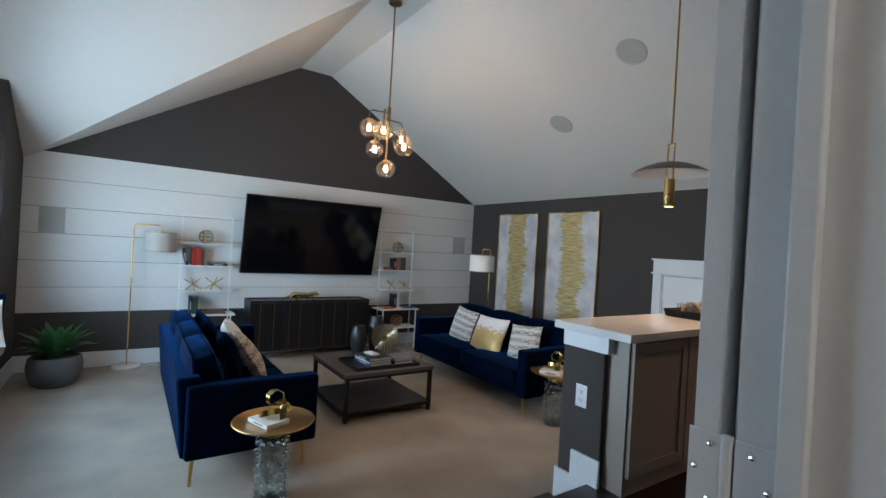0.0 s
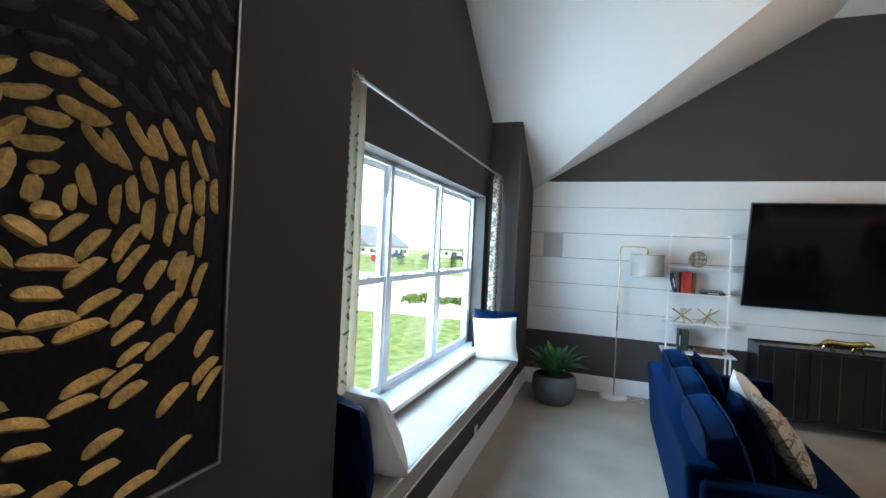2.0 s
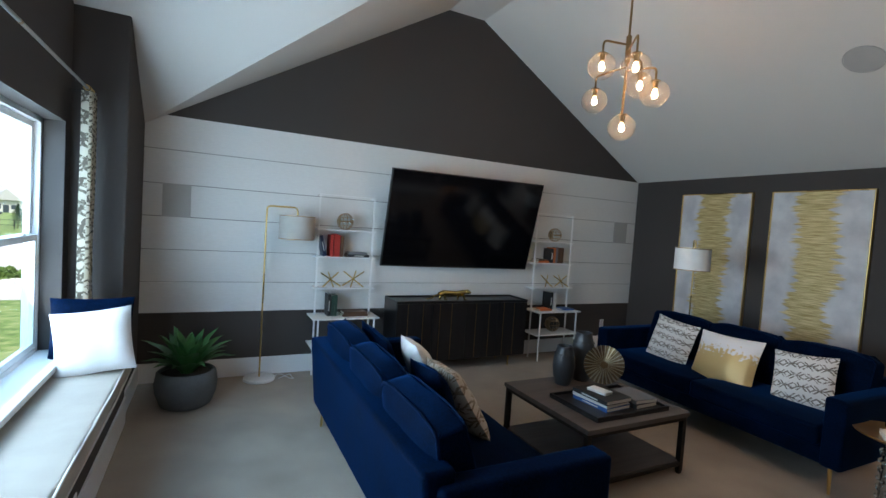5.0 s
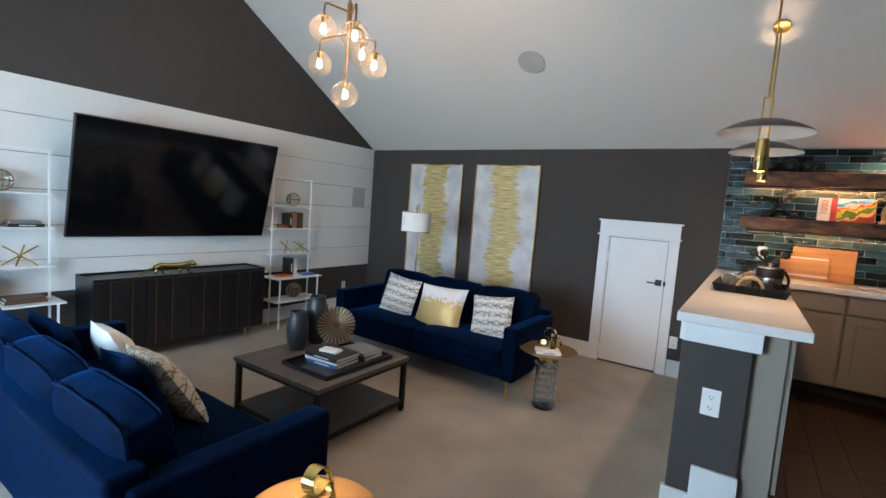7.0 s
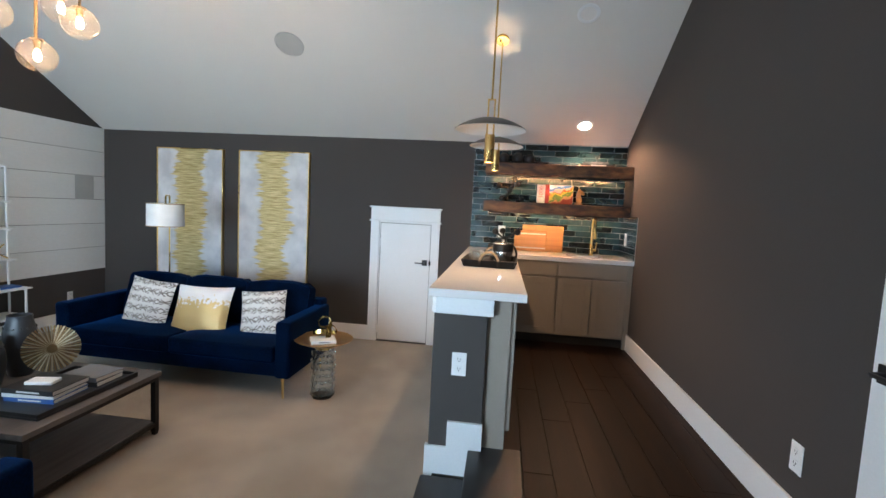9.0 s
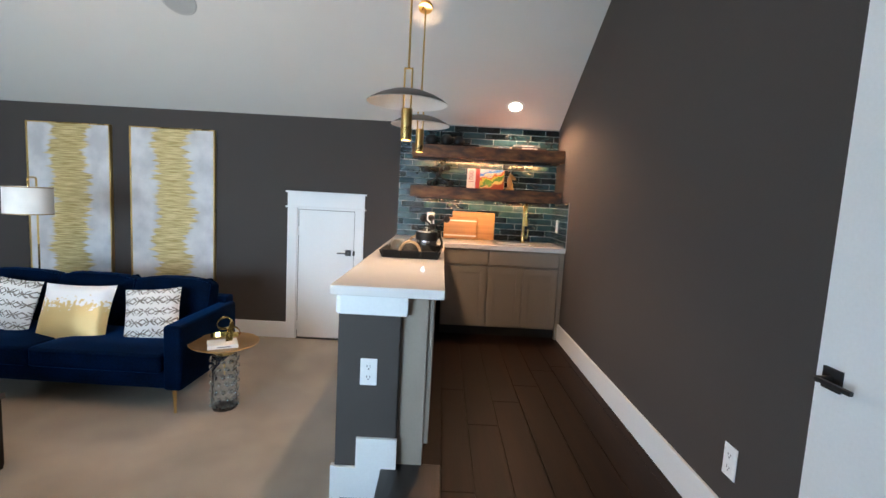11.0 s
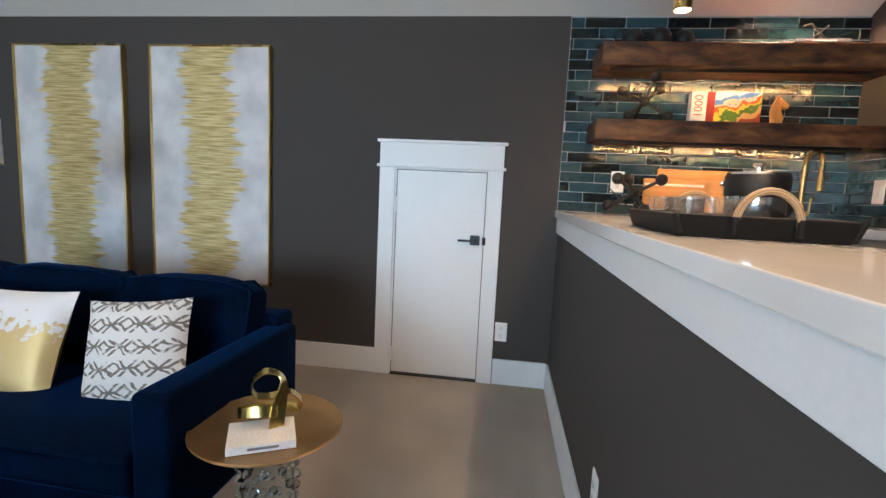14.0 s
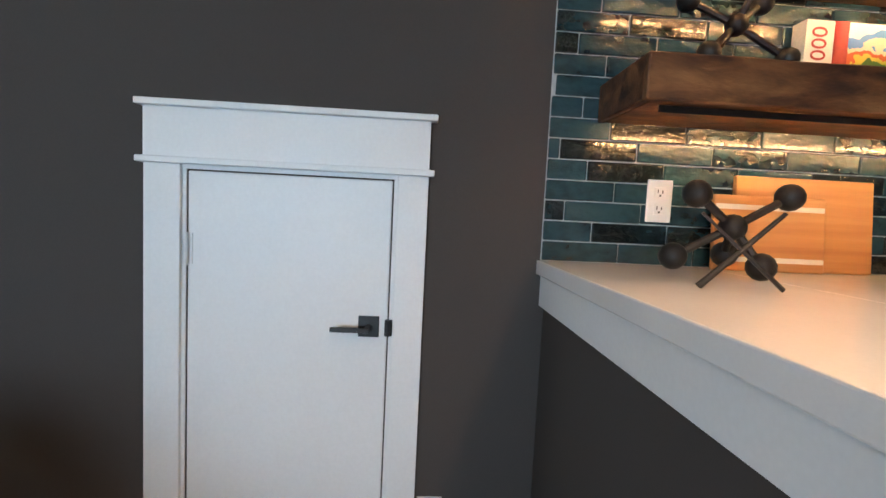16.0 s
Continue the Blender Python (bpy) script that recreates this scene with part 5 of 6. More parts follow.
def rack(x0, x1):
    t = thing("ladder_shelf", "white metal ladder shelf with five shelves", "shelving unit", group="ladder shelves")
    yb, yf = 7.03, 6.90
    r = 0.011
    for x in (x0 + r, x1 - r):
        part("upright", tube([(x, yb - 0.10, CARPET), (x, yb - 0.10, 1.57)], r, 4), M["rack"], t)
        part("wall_peg", tube([(x, yb - 0.10, 1.555), (x, NORTH - 0.014, 1.555)], 0.008, 6), M["rack"], t)
        part("brace", tube([(x, yf - 0.17, CARPET), (x, yf - 0.17, 0.315)], r, 4), M["rack"], t)
        for z, yy in ((1.20, yf), (0.915, yf), (0.595, yf), (0.305, yf - 0.17), (0.015, yf - 0.17)):
            part("side_rail", tube([(x, yb, z - 0.008), (x, yy - 0.01, z - 0.008)], 0.007, 4), M["rack"], t)
    for z, yy, e in ((1.20, yf, 0.01), (0.915, yf, 0.02), (0.595, yf - 0.03, 0.02), (0.305, yf - 0.18, 0.045), (0.015, yf - 0.18, 0.045)):
        part("shelf", box(x0 - e, x1 + e, yy - 0.01, yb + 0.01, z, z + 0.014, 0.002), M["rack"], t)
    part("top_rail", tube([(x0, yb - 0.10, 1.565), (x1, yb - 0.10, 1.565)], 0.008, 4), M["rack"], t)
rack(0.665, 1.265)
rack(3.435, 4.045)


def standing_book(x, y, z, w, h, d, colour, tilt=0, label="", group="shelf books"):
    """Upright, its spine facing the room."""
    return book(Matrix.Translation((x, y, z)) @ pose(0, 0, 0, 0, tilt, 0) @ Matrix(((0, 0, 1, 0), (1, 0, 0, 0), (0, 1, 0, 0), (0, 0, 0, 1))), d, h, w, colour, label, "white" if colour in ("black", "navy") else None, group)


def flat_book(x, y, z, w, d, h, colour, label, turn=0):
    """Flat, its spine facing the room."""
    return book(Matrix.Translation((x, y, z)) @ pose(0, 0, 0, 0, 0, turn) @ Matrix(((0, -1, 0, w), (1, 0, 0, 0), (0, 0, 1, 0), (0, 0, 0, 1))), d, w, h, colour, label, "white" if colour == "black" else None, "shelf books")


def jack(x, y, z, s, turn):
    t = thing("jack_sculpture", "brass rod starburst ornament on the shelf", "ornament", pose(x, y, z, 0, 0, turn), group="starburst ornaments")
    for a, b in (((-1, -0.25, 0.08), (1, 0.25, 1.5)), ((-1, 0.3, 1.45), (1, -0.3, 0.08)), ((-0.15, -0.9, 0.1), (0.15, 0.9, 1.45))):
        part("rod", tube([tuple(s * v for v in a), tuple(s * v for v in b)], 0.007, 6), M["gold"], t)


def orb(x, y, z, r, material, label):
    t = thing("orb", label, "ornament", pose(x, y, z + r))
    part("shell", ball((0, 0, 0), r * 0.97, 24), material, t, smooth=True)
    for k in range(6):
        ring = [(r * math.cos(a) * math.cos(k * math.pi / 6), r * math.cos(a) * math.sin(k * math.pi / 6), r * math.sin(a)) for a in [2 * math.pi * i / 24 for i in range(25)]]
        part("strand", tube(ring, 0.0035, 5), M["rope"], t)
    for f in (-0.5, 0, 0.5):
        q = r * math.sqrt(1 - f * f)
        part("strand", tube([(q * math.cos(a), q * math.sin(a), f * r) for a in [2 * math.pi * i / 24 for i in range(25)]], 0.0035, 5), M["rope"], t)


def dress_shelves():
    y = 6.92
    orb(0.95, 6.95, 1.214, 0.085, M["seeded"], "glass float bound in woven strands")
    standing_book(0.735, y, 0.929, 0.035, 0.215, 0.15, "navy", -14, "dark hardback leaning on the shelf")
    for k, (w, h, c) in enumerate(((0.030, 0.225, "red"), (0.036, 0.235, "red"), (0.028, 0.225, "red"), (0.032, 0.215, "brown"))):
        standing_book(0.80 + k * 0.036, y, 0.929, w, h, 0.15, c, 0, "red cloth hardback standing on the shelf")
    flat_book(0.985, y, 0.929, 0.235, 0.15, 0.028, "black", "black hardback lying on the shelf")
    flat_book(1.0, y, 0.957, 0.20, 0.14, 0.022, "grey", "grey hardback lying on another book")
    jack(0.83, 6.95, 0.609, 0.10, 15)
    jack(1.07, 6.95, 0.609, 0.11, -20)
    for k, (w, h, c) in enumerate(((0.028, 0.225, "black"), (0.034, 0.21, "green"), (0.026, 0.215, "green"))):
        standing_book(0.79 + k * 0.036, 6.85, 0.319, w, h, 0.15, c, 0, "dark green hardback standing on the shelf")
    flat_book(0.935, 6.80, 0.319, 0.27, 0.16, 0.026, "brown", "brown hardback lying on the shelf")
    flat_book(0.945, 6.80, 0.345, 0.25, 0.15, 0.022, "brown", "brown hardback on another book")
    orb(0.92, 6.88, 0.029, 0.085, M["seeded"], "clear glass float on the lowest shelf")
    orb(3.76, 6.95, 1.214, 0.085, M["seeded"], "clear ribbed glass orb on the top shelf")
    flat_book(3.50, y, 0.929, 0.17, 0.15, 0.025, "orange", "orange hardback lying on the shelf")
    flat_book(3.50, y, 0.954, 0.16, 0.14, 0.02, "brown", "brown hardback lying on an orange one")
    for k, (w, h, c) in enumerate(((0.045, 0.19, "black"), (0.04, 0.20, "orange"), (0.032, 0.20, "grey"), (0.035, 0.205, "brown"), (0.04, 0.205, "brown"))):
        standing_book(3.69 + k * 0.044, y, 0.929, w, h, 0.15, c, 0, "hardback standing in a row on the shelf")
    jack(3.68, 6.95, 0.609, 0.10, 30)
    jack(3.92, 6.95, 0.609, 0.10, -10)
    standing_book(3.70, 6.88, 0.319, 0.05, 0.225, 0.15, "black", 0, "black hardback standing on the shelf")
    standing_book(3.765, 6.88, 0.319, 0.045, 0.22, 0.15, "white", 0, "white hardback standing on the shelf")
    flat_book(3.49, 6.80, 0.319, 0.19, 0.15, 0.022, "orange", "orange hardback lying on the shelf")
    flat_book(3.85, 6.80, 0.319, 0.20, 0.15, 0.020, "blue", "blue paperback lying on the shelf")
    orb(3.77, 6.88, 0.029, 0.095, M["seeded"], "clear ribbed glass orb on the lowest shelf")
dress_shelves()


def floor_lamp(x, y, hx, hy, material, label, cord, top=1.715):
    """Stands at x, y; its short arm bends over to hx, hy."""
    t = thing("floor_lamp", label, "floor lamp", pose(x, y, CARPET), group="floor lamps")
    dx, dy = hx - x, hy - y
    part("base", lathe([(0, 0), (0.145, 0), (0.148, 0.006), (0.146, 0.024), (0.14, 0.028), (0, 0.028)], 40), M["marble"], t, "round white marble base", smooth=True)
    pts = arc((0, 0, 0.028), (0, 0, top), (dx, dy, top), 0.045) [:-1] + arc((dx * 0.5, dy * 0.5, top), (dx, dy, top), (dx, dy, top - 0.13), 0.045)[1:]
    part("pole", tube(pts, 0.008, 12), M["brass"], t, smooth=True)
    part("finial", lathe([(0, top - 0.07), (0.012, top - 0.075), (0.018, top - 0.10), (0.012, top - 0.135), (0, top - 0.14)], 20, centre=(dx, dy, 0)), M["chrome"], t, smooth=True)
    r = 0.165
    sh = part("shade", lathe([(r, top - 0.31), (r + 0.004, top - 0.31), (r + 0.002, top - 0.08), (r - 0.002, top - 0.08), (r, top - 0.31)], 48, centre=(dx, dy, 0)), material, t, "woven drum shade", smooth=True)
    for zz in (top - 0.31, top - 0.087):
        part("band", lathe([(r + 0.002, zz), (r + 0.006, zz), (r + 0.006, zz + 0.008), (r + 0.002, zz + 0.008)], 48, centre=(dx, dy, 0)), M["bronze"], sh, "thin metal hoop")
    for k in range(3):
        a = 2 * math.pi * k / 3
        part("spider", tube([(dx, dy, top - 0.095), (dx + r * math.cos(a), dy + r * math.sin(a), top - 0.09)], 0.003, 6), M["chrome"], sh)
    if cord:
        pts = [(0.14 + 0.02 * k, 0.02 + 0.09 * math.sin(k * 0.55), 0.004) for k in range(10)] + [(0.30 - 0.03 * k, 0.09 - 0.03 * k, 0.004) for k in range(5)]
        part("cord", tube(pts, 0.003, 6), M["white"], t, "pale flex on the carpet")
floor_lamp(0.170, 6.925, 0.447, 6.84, M["shade"], "slim floor lamp with a grey drum shade by the shelves", True)
floor_lamp(4.45, 5.43, 4.16, 5.25, M["shade_white"], "slim brass floor lamp with a white drum shade behind the sofa", False, 1.655)


def planter():
    t = thing("planter", "round grey planter with a spiky agave", "plant", pose(-0.445, 6.455, CARPET))
    part("pot", lathe([(0, 0), (0.16, 0), (0.19, 0.02), (0.228, 0.12), (0.236, 0.20), (0.222, 0.285), (0.205, 0.30), (0.195, 0.298), (0.205, 0.25), (0, 0.25)], 48), M["planter"], t, smooth=True)
    part("soil", lathe([(0, 0.268), (0.10, 0.272), (0.203, 0.262)], 32), M["soil"], t)
    rnd = random.Random(7)
    k = 0
    for ring, count, length, lean in ((0, 5, 0.36, 14), (1, 8, 0.40, 32), (2, 9, 0.40, 50), (3, 9, 0.36, 66)):
        for i in range(count):
            a = 2 * math.pi * (i + 0.5 * (ring % 2)) / count + rnd.uniform(-0.15, 0.15)
            ln, wd = length * rnd.uniform(0.88, 1.1), 0.052 * rnd.uniform(0.9, 1.15)
            bm = bmesh.new()
            rows = []
            n = 9
            for s in range(n + 1):
                f = s / n
                w = wd * (0.75 + 1.1 * f * (1 - f) * 1.6) * (1 - f ** 3.2) + 0.0012
                th = radians(lean * (0.55 + 0.45 * f) + rnd.uniform(-1, 1))
                d = ln * f
                px, pz = d * math.sin(th), d * math.cos(th)
                cup = 0.30 * w
                rows.append([bm.verts.new((px - cup * math.cos(th), -w, pz + cup * math.sin(th) + 0.0)), bm.verts.new((px, 0, pz)), bm.verts.new((px - cup * math.cos(th), w, pz + cup * math.sin(th))), bm.verts.new((px + 0.012 * (1 - f) * math.cos(th), 0, pz - 0.012 * (1 - f) * math.sin(th)))])
            for p, q in zip(rows, rows[1:]):
                for j, jj in ((0, 1), (1, 2), (2, 3), (3, 0)):
                    bm.faces.new((p[j], p[jj], q[jj], q[j]))
            moved(bm, pose(0.02 * math.cos(a), 0.02 * math.sin(a), 0.262, 0, 0, math.degrees(a)))
            part("leaf", bm, M["agave"], t, smooth=True)
planter()


# ---- pictures ----
for yc, w, seed, nm in ((5.84, 0.905, 3.1, "first"), (4.717, 0.92, 11.7, "second")):
    t = thing("canvas_painting", "white canvas with a gilded upright band, thin brass frame", "painting", pose(EAST, yc, 1.11), group="gilded canvases")
    w, h = w / 2, 1.685 / 2
    part("canvas", box(-0.032, -0.008, -w + 0.012, w - 0.012, -h + 0.012, h - 0.012), gilded("gilded_canvas_" + nm, seed), t)
    for a in ((-w, -w + 0.012, -h, h), (w - 0.012, w, -h, h), (-w + 0.012, w - 0.012, -h, -h + 0.012), (-w + 0.012, w - 0.012, h - 0.012, h)):
        part("frame_bar", box(-0.045, -0.001, *a, 0.001), M["brass"], t)


def swirl():
    t = thing("abstract_painting", "black canvas with swirling gold brush strokes", "painting", pose(WEST, 0, 0))
    y0, y1, z0, z1 = 1.02, 2.222, 0.742, 1.975
    part("canvas", box(0.002, 0.034, y0 + 0.008, y1 - 0.008, z0 + 0.008, z1 - 0.008), M["canvas_dark"], t)
    for a in ((y0, y0 + 0.008, z0, z1), (y1 - 0.008, y1, z0, z1), (y0 + 0.008, y1 - 0.008, z0, z0 + 0.008), (y0 + 0.008, y1 - 0.008, z1 - 0.008, z1)):
        part("frame_bar", box(0.0, 0.042, *a, 0.001), M["silver"], t)
    rnd = random.Random(21)
    yc, zc = 1.822, 1.370

    def stroke(a, r, ln, wd, material, name):
        y, z = yc + r * math.cos(a), zc + 1.08 * r * math.sin(a)
        if not (y0 + 0.03 < y < y1 - 0.03 and z0 + 0.04 < z < z1 - 0.04):
            return
        bm = bmesh.new()
        n, rows = 11, []
        turn = a + math.pi / 2 + rnd.uniform(-0.16, 0.16)
        c, s = math.cos(turn), math.sin(turn)
        for k in range(n + 1):
            f = 2 * k / n - 1
            hw = wd * (1 - abs(f) ** 3.4) ** 0.6 * rnd.uniform(0.93, 1.06) + 0.001
            bend = -0.10 * ln * (1 - f * f) * -1
            u = f * ln
            row = []
            for v, d in ((-hw, 0.034), (-hw * 0.5, 0.0405), (hw * 0.4, 0.0385), (hw, 0.034)):
                row.append(bm.verts.new((d, y + u * c - (v + bend) * s, z + u * s + (v + bend) * c)))
            rows.append(row)
        for p, q in zip(rows, rows[1:]):
            for j in range(3):
                bm.faces.new((p[j], p[j + 1], q[j + 1], q[j]))
        part(name, bm, material, t, smooth=True)

    for ring in range(16):
        r = 0.034 + ring * 0.041
        count = max(4, int(2 * math.pi * r / 0.086))
        for k in range(count):
            a = 2 * math.pi * (k + rnd.uniform(-0.12, 0.12)) / count + ring * 0.4
            keep = 1.0 if ring < 6 else 0.62 if ring < 9 else 0.5
            upper = math.sin(a) > 0.62 and ring > 4
            rr = r + rnd.uniform(-0.012, 0.012)
            if upper and rnd.random() < 0.75:
                stroke(a, rr, 0.040, 0.011, M["stroke_dark"], "dark_stroke")
            elif rnd.random() < keep:
                stroke(a, rr, min(rnd.uniform(0.034, 0.050), 0.012 + 0.35 * r), rnd.uniform(0.0105, 0.0150), M["stroke"], "gold_stroke")
            elif math.sin(a) > -0.2 and rnd.random() < 0.8:
                stroke(a, rr, 0.040, 0.011, M["stroke_dark"], "dark_stroke")
swirl()


# ---- curtains ----
def curtain(ya, yb, label):
    t = thing("curtain", label, "curtain", pose(-1.07, 0, 0), group="window curtains")
    bm = bmesh.new()
    n, rows = 44, []
    for z in [2.05 - 1.76 * k / 16 for k in range(17)]:
        row = []
        for k in range(n + 1):
            f = k / n
            flare = 1 + 0.10 * (2.05 - z) / 1.8
            y = (ya + yb) / 2 + (yb - ya) * (f - 0.5) * flare
            row.append(bm.verts.new((0.034 * math.sin(f * 2 * math.pi * 4.5 + 0.5 * math.sin(z)) + 0.008 * noise.noise((y * 6, z * 2, 1)), y, z)))
        rows.append(row)
    for p, q in zip(rows, rows[1:]):
        for j in range(n):
            bm.faces.new((p[j], p[j + 1], q[j + 1], q[j]))
    bmesh.ops.solidify(bm, geom=bm.faces[:], thickness=0.003)
    part("panel", bm, M["lattice_curtain"], t, smooth=True)
    for k in range(6):
        y = ya + (yb - ya) * (k + 0.5) / 6
        part("ring", moved(lathe([(0.016 + 0.0025 * math.cos(b), 0.0025 * math.sin(b)) for b in [2 * math.pi * i / 6 for i in range(7)]], 16), pose(0, y, 2.072, 90, 0, 0)), M["brass"], t)
curtain(5.93, 6.10, "narrow cream curtain with a brown diamond print")
curtain(2.95, 3.235, "narrow cream curtain with a brown diamond print")
t = thing("curtain_rod", "thin pale brass curtain rod across the window recess", "curtain rod", pose(-1.07, 0, 2.072))
part("rod", tube([(0, 2.85, 0), (0, 6.16, 0)], 0.009, 12), M["silver"], t, smooth=True)
for y in (2.85, 6.16):
    part("finial", ball((0, y, 0), 0.015, 12), M["silver"], t, smooth=True)
for y in (3.0, 6.1):
    part("bracket", tube([(RECESS + 1.07, y, 0.0), (0, y, 0.0)], 0.004, 8), M["black"], t)
for y in (3.9, 4.75):
    part("joint", tube([(0, y, 0), (0, y + 0.02, 0)], 0.011, 10), M["bronze"], t)
solid("trim", box(RECESS, RECESS + 0.004, 4.80, 4.815, 1.93, 2.0), M["slot"], "small dark slot on the wall above the window", "slot", "structure")

# ---- outlets ----
outlet((4.867, NORTH, 0.05), 0, h=0.12, w=0.075)
outlet((EAST, 2.567, 0.066), -90)
outlet((3.714, 2.232, 0.035), 180)
outlet((2.41, 2.077, 0.493), -90)
outlet((2.012, SOUTH, 0.348), 180)
outlet((EAST - 0.012, 1.885, 1.130), -90, label="white double outlet plate on the tiles")
outlet((5.095, SOUTH + 0.012, 1.126), 180, True, label="white rocker switch plate on the tiles")
outlet((-0.828, 4.69, -0.085), 90, h=0.12, w=0.075)


# ---- things on the bar ----
def bar_tray():
    t = thing("tray", "black leather serving tray with rope handles on the bar", "tray", pose(3.652, 1.96, 0.925, 0, 0, -2))
    a, b = 0.228, 0.196
    part("base", box(-a, a, -b, b, 0.0, 0.012, 0.004), M["leather"], t)
    for s in (-1, 1):
        part("side", prism([(s * b, 0.004), (s * (b + 0.020), 0.056), (s * (b + 0.008), 0.058), (s * (b - 0.012), 0.012)], "x", -a - 0.018, a + 0.018, bevel=0.003), M["leather"], t)
        part("side", prism([(s * a, 0.004), (s * (a + 0.020), 0.056), (s * (a + 0.008), 0.058), (s * (a - 0.012), 0.012)], "y", -b - 0.001, b + 0.001, bevel=0.003), M["leather"], t)
        arch = [(s * (a + 0.018), 0.072 * math.cos(k), 0.035 + 0.085 * math.sin(k)) for k in [math.pi * i / 18 for i in range(19)]]
        h = part("handle", tube(arch, 0.009, 10), M["rope"], t, "rope-wound arched handle", smooth=True)
        for e in (-1, 1):
            part("strap", tube([(s * (a + 0.020), e * 0.072, 0.012), (s * (a + 0.019), e * 0.072, 0.055)], 0.010, 8), M["leather"], h, "black leather strap", smooth=True)
bar_tray()


def ice_bucket():
    t = thing("ice_bucket", "chrome ice bucket with black band and lid", "ice bucket", pose(3.69, 1.865, 0.937))
    part("body", lathe([(0, 0), (0.072, 0), (0.077, 0.006), (0.079, 0.098), (0.075, 0.098), (0, 0.02)], 40), M["chrome"], t, smooth=True)
    part("band", lathe([(0.080, 0.099), (0.082, 0.099), (0.083, 0.156), (0.080, 0.160), (0, 0.160)], 40), M["castiron"], t, "black leather band", smooth=True)
    part("lid", lathe([(0.082, 0.161), (0.078, 0.168), (0.03, 0.174), (0, 0.175)], 40), M["chrome"], t, smooth=True)
    part("knob", lathe([(0, 0.175), (0.012, 0.175), (0.010, 0.182), (0.018, 0.190), (0.014, 0.196), (0, 0.198)], 20), M["chrome"], t, smooth=True)
    bail = [(0.03 + 0.01 * math.sin(k), -0.083 - 0.030 * math.sin(k), 0.145 - 0.045 * k) for k in [math.pi * i / 10 for i in range(11)]]
    part("handle", tube(bail, 0.011, 8, flat=0.5), M["leather"], t, "black leather loop", smooth=True)
    for s in (-1, 1):
        part("stud", ball((0.03, -0.082 * s, 0.135), 0.008, 10), M["chrome"], t, smooth=True)
ice_bucket()


def fluted():
    """A tumbler with upright flutes round its wall."""
    bm, n, rows = bmesh.new(), 36, []
    for r, z, f in ((0.0, 0.0, 0), (0.034, 0.0, 1), (0.037, 0.006, 1), (0.040, 0.088, 0.3), (0.0365, 0.088, 0), (0.034, 0.014, 0), (0.0, 0.012, 0)):
        rows.append([bm.verts.new(((r - 0.0022 * f * (k % 2)) * math.cos(2 * math.pi * k / n), (r - 0.0022 * f * (k % 2)) * math.sin(2 * math.pi * k / n), z)) for k in range(n)])
    for p, q in zip(rows, rows[1:]):
        for k in range(n):
            bm.faces.new((p[k], p[(k + 1) % n], q[(k + 1) % n], q[k]))
    bmesh.ops.remove_doubles(bm, verts=bm.verts, dist=1e-6)
    return bm


tumbler = solid("tumbler", fluted(), M["tumbler"], "clear fluted glass tumbler on the tray", "glass", smooth=True, m=pose(3.815, 2.085, 0.9375), group="tumblers")
for x, y in ((3.728, 2.095), (3.642, 2.09), (3.556, 2.095), (3.545, 2.0), (3.475, 2.07), (3.825, 1.99)):
    copy_thing(tumbler, pose(x, y, 0.9375))


def molecule(m, s, label, ends=()):
    """A jack of cast-iron rods with a ball at each end."""
    t = thing("iron_jack", label, "sculpture", m, group="iron jacks")
    part("core", ball((0, 0, 0), 0.026 * s, 14), M["castiron"], t, smooth=True)
    for d in ((0, 0.72, 0.75), (0, -0.72, 0.75), (0, 0.72, -0.72), (0, -0.72, -0.72), (-0.95, 0, 0.1), (0.2, 0.05, 1.05)) if not ends else ends:
        v = Vector(d) if ends else Vector(d).normalized() * 0.105 * s
        rod = part("rod", tube([(0, 0, 0), tuple(v)], 0.0085 * s, 8), M["castiron"], t, smooth=True)
        part("ball", ball(tuple(v), 0.027 * s, 14), M["castiron"], rod, smooth=True)
molecule(pose(5.155, 1.822, 1.596), 1.12, "black cast-iron jack sculpture on the lower beam shelf", ((-0.03, 0.045 - 0.09, 0.135), (0.02, 0.125, 0.062), (0.04, -0.095, 0.080), (-0.03, 0.088, -0.088), (-0.02, -0.135, -0.086), (0.09, 0.03, -0.088)))
molecule(pose(5.05, 1.853, 1.058), 1.3, "black cast-iron jack sculpture on the worktop", ((0, 0.100, 0.080), (0, -0.143, 0.082), (0.02, 0.138, -0.080), (-0.04, -0.054, -0.094), (0.11, -0.06, -0.075), (0.12, 0.02, 0.085)))
t = thing("iron_cross", "pair of crossed iron rods on the worktop", "sculpture", pose(0, 0, 0))
for a, b in (((4.85, 2.056, 0.932), (4.86, 1.872, 1.092)), ((4.835, 1.882, 0.932), (4.875, 2.045, 1.086))):
    part("rod", tube([a, b], 0.0075, 6, r_end=0.0045, flat=0.6), M["castiron"], t)
for x0, x1, y0, y1, h, lab in ((5.325, 5.345, 1.178, 1.645, 0.300, "large acacia cutting board leaning on the tiles"), (5.292, 5.310, 1.37, 1.735, 0.235, "small striped acacia cutting board before a larger one")):
    t = thing("cutting_board", lab, "cutting board", pose(x0, (y0 + y1) / 2, 0.926, 0, 5, 0), group="cutting boards")
    w = (y1 - y0) / 2
    part("board", box(0, 0.018, -w, w, 0, h, 0.006, 3), M["board"], t)
    if h < 0.25:
        for z in (0.028, h - 0.045):
            part("stripe", box(-0.001, 0.001, -w + 0.006, w - 0.006, z, z + 0.016), M["paper"], t, "pale maple strip")

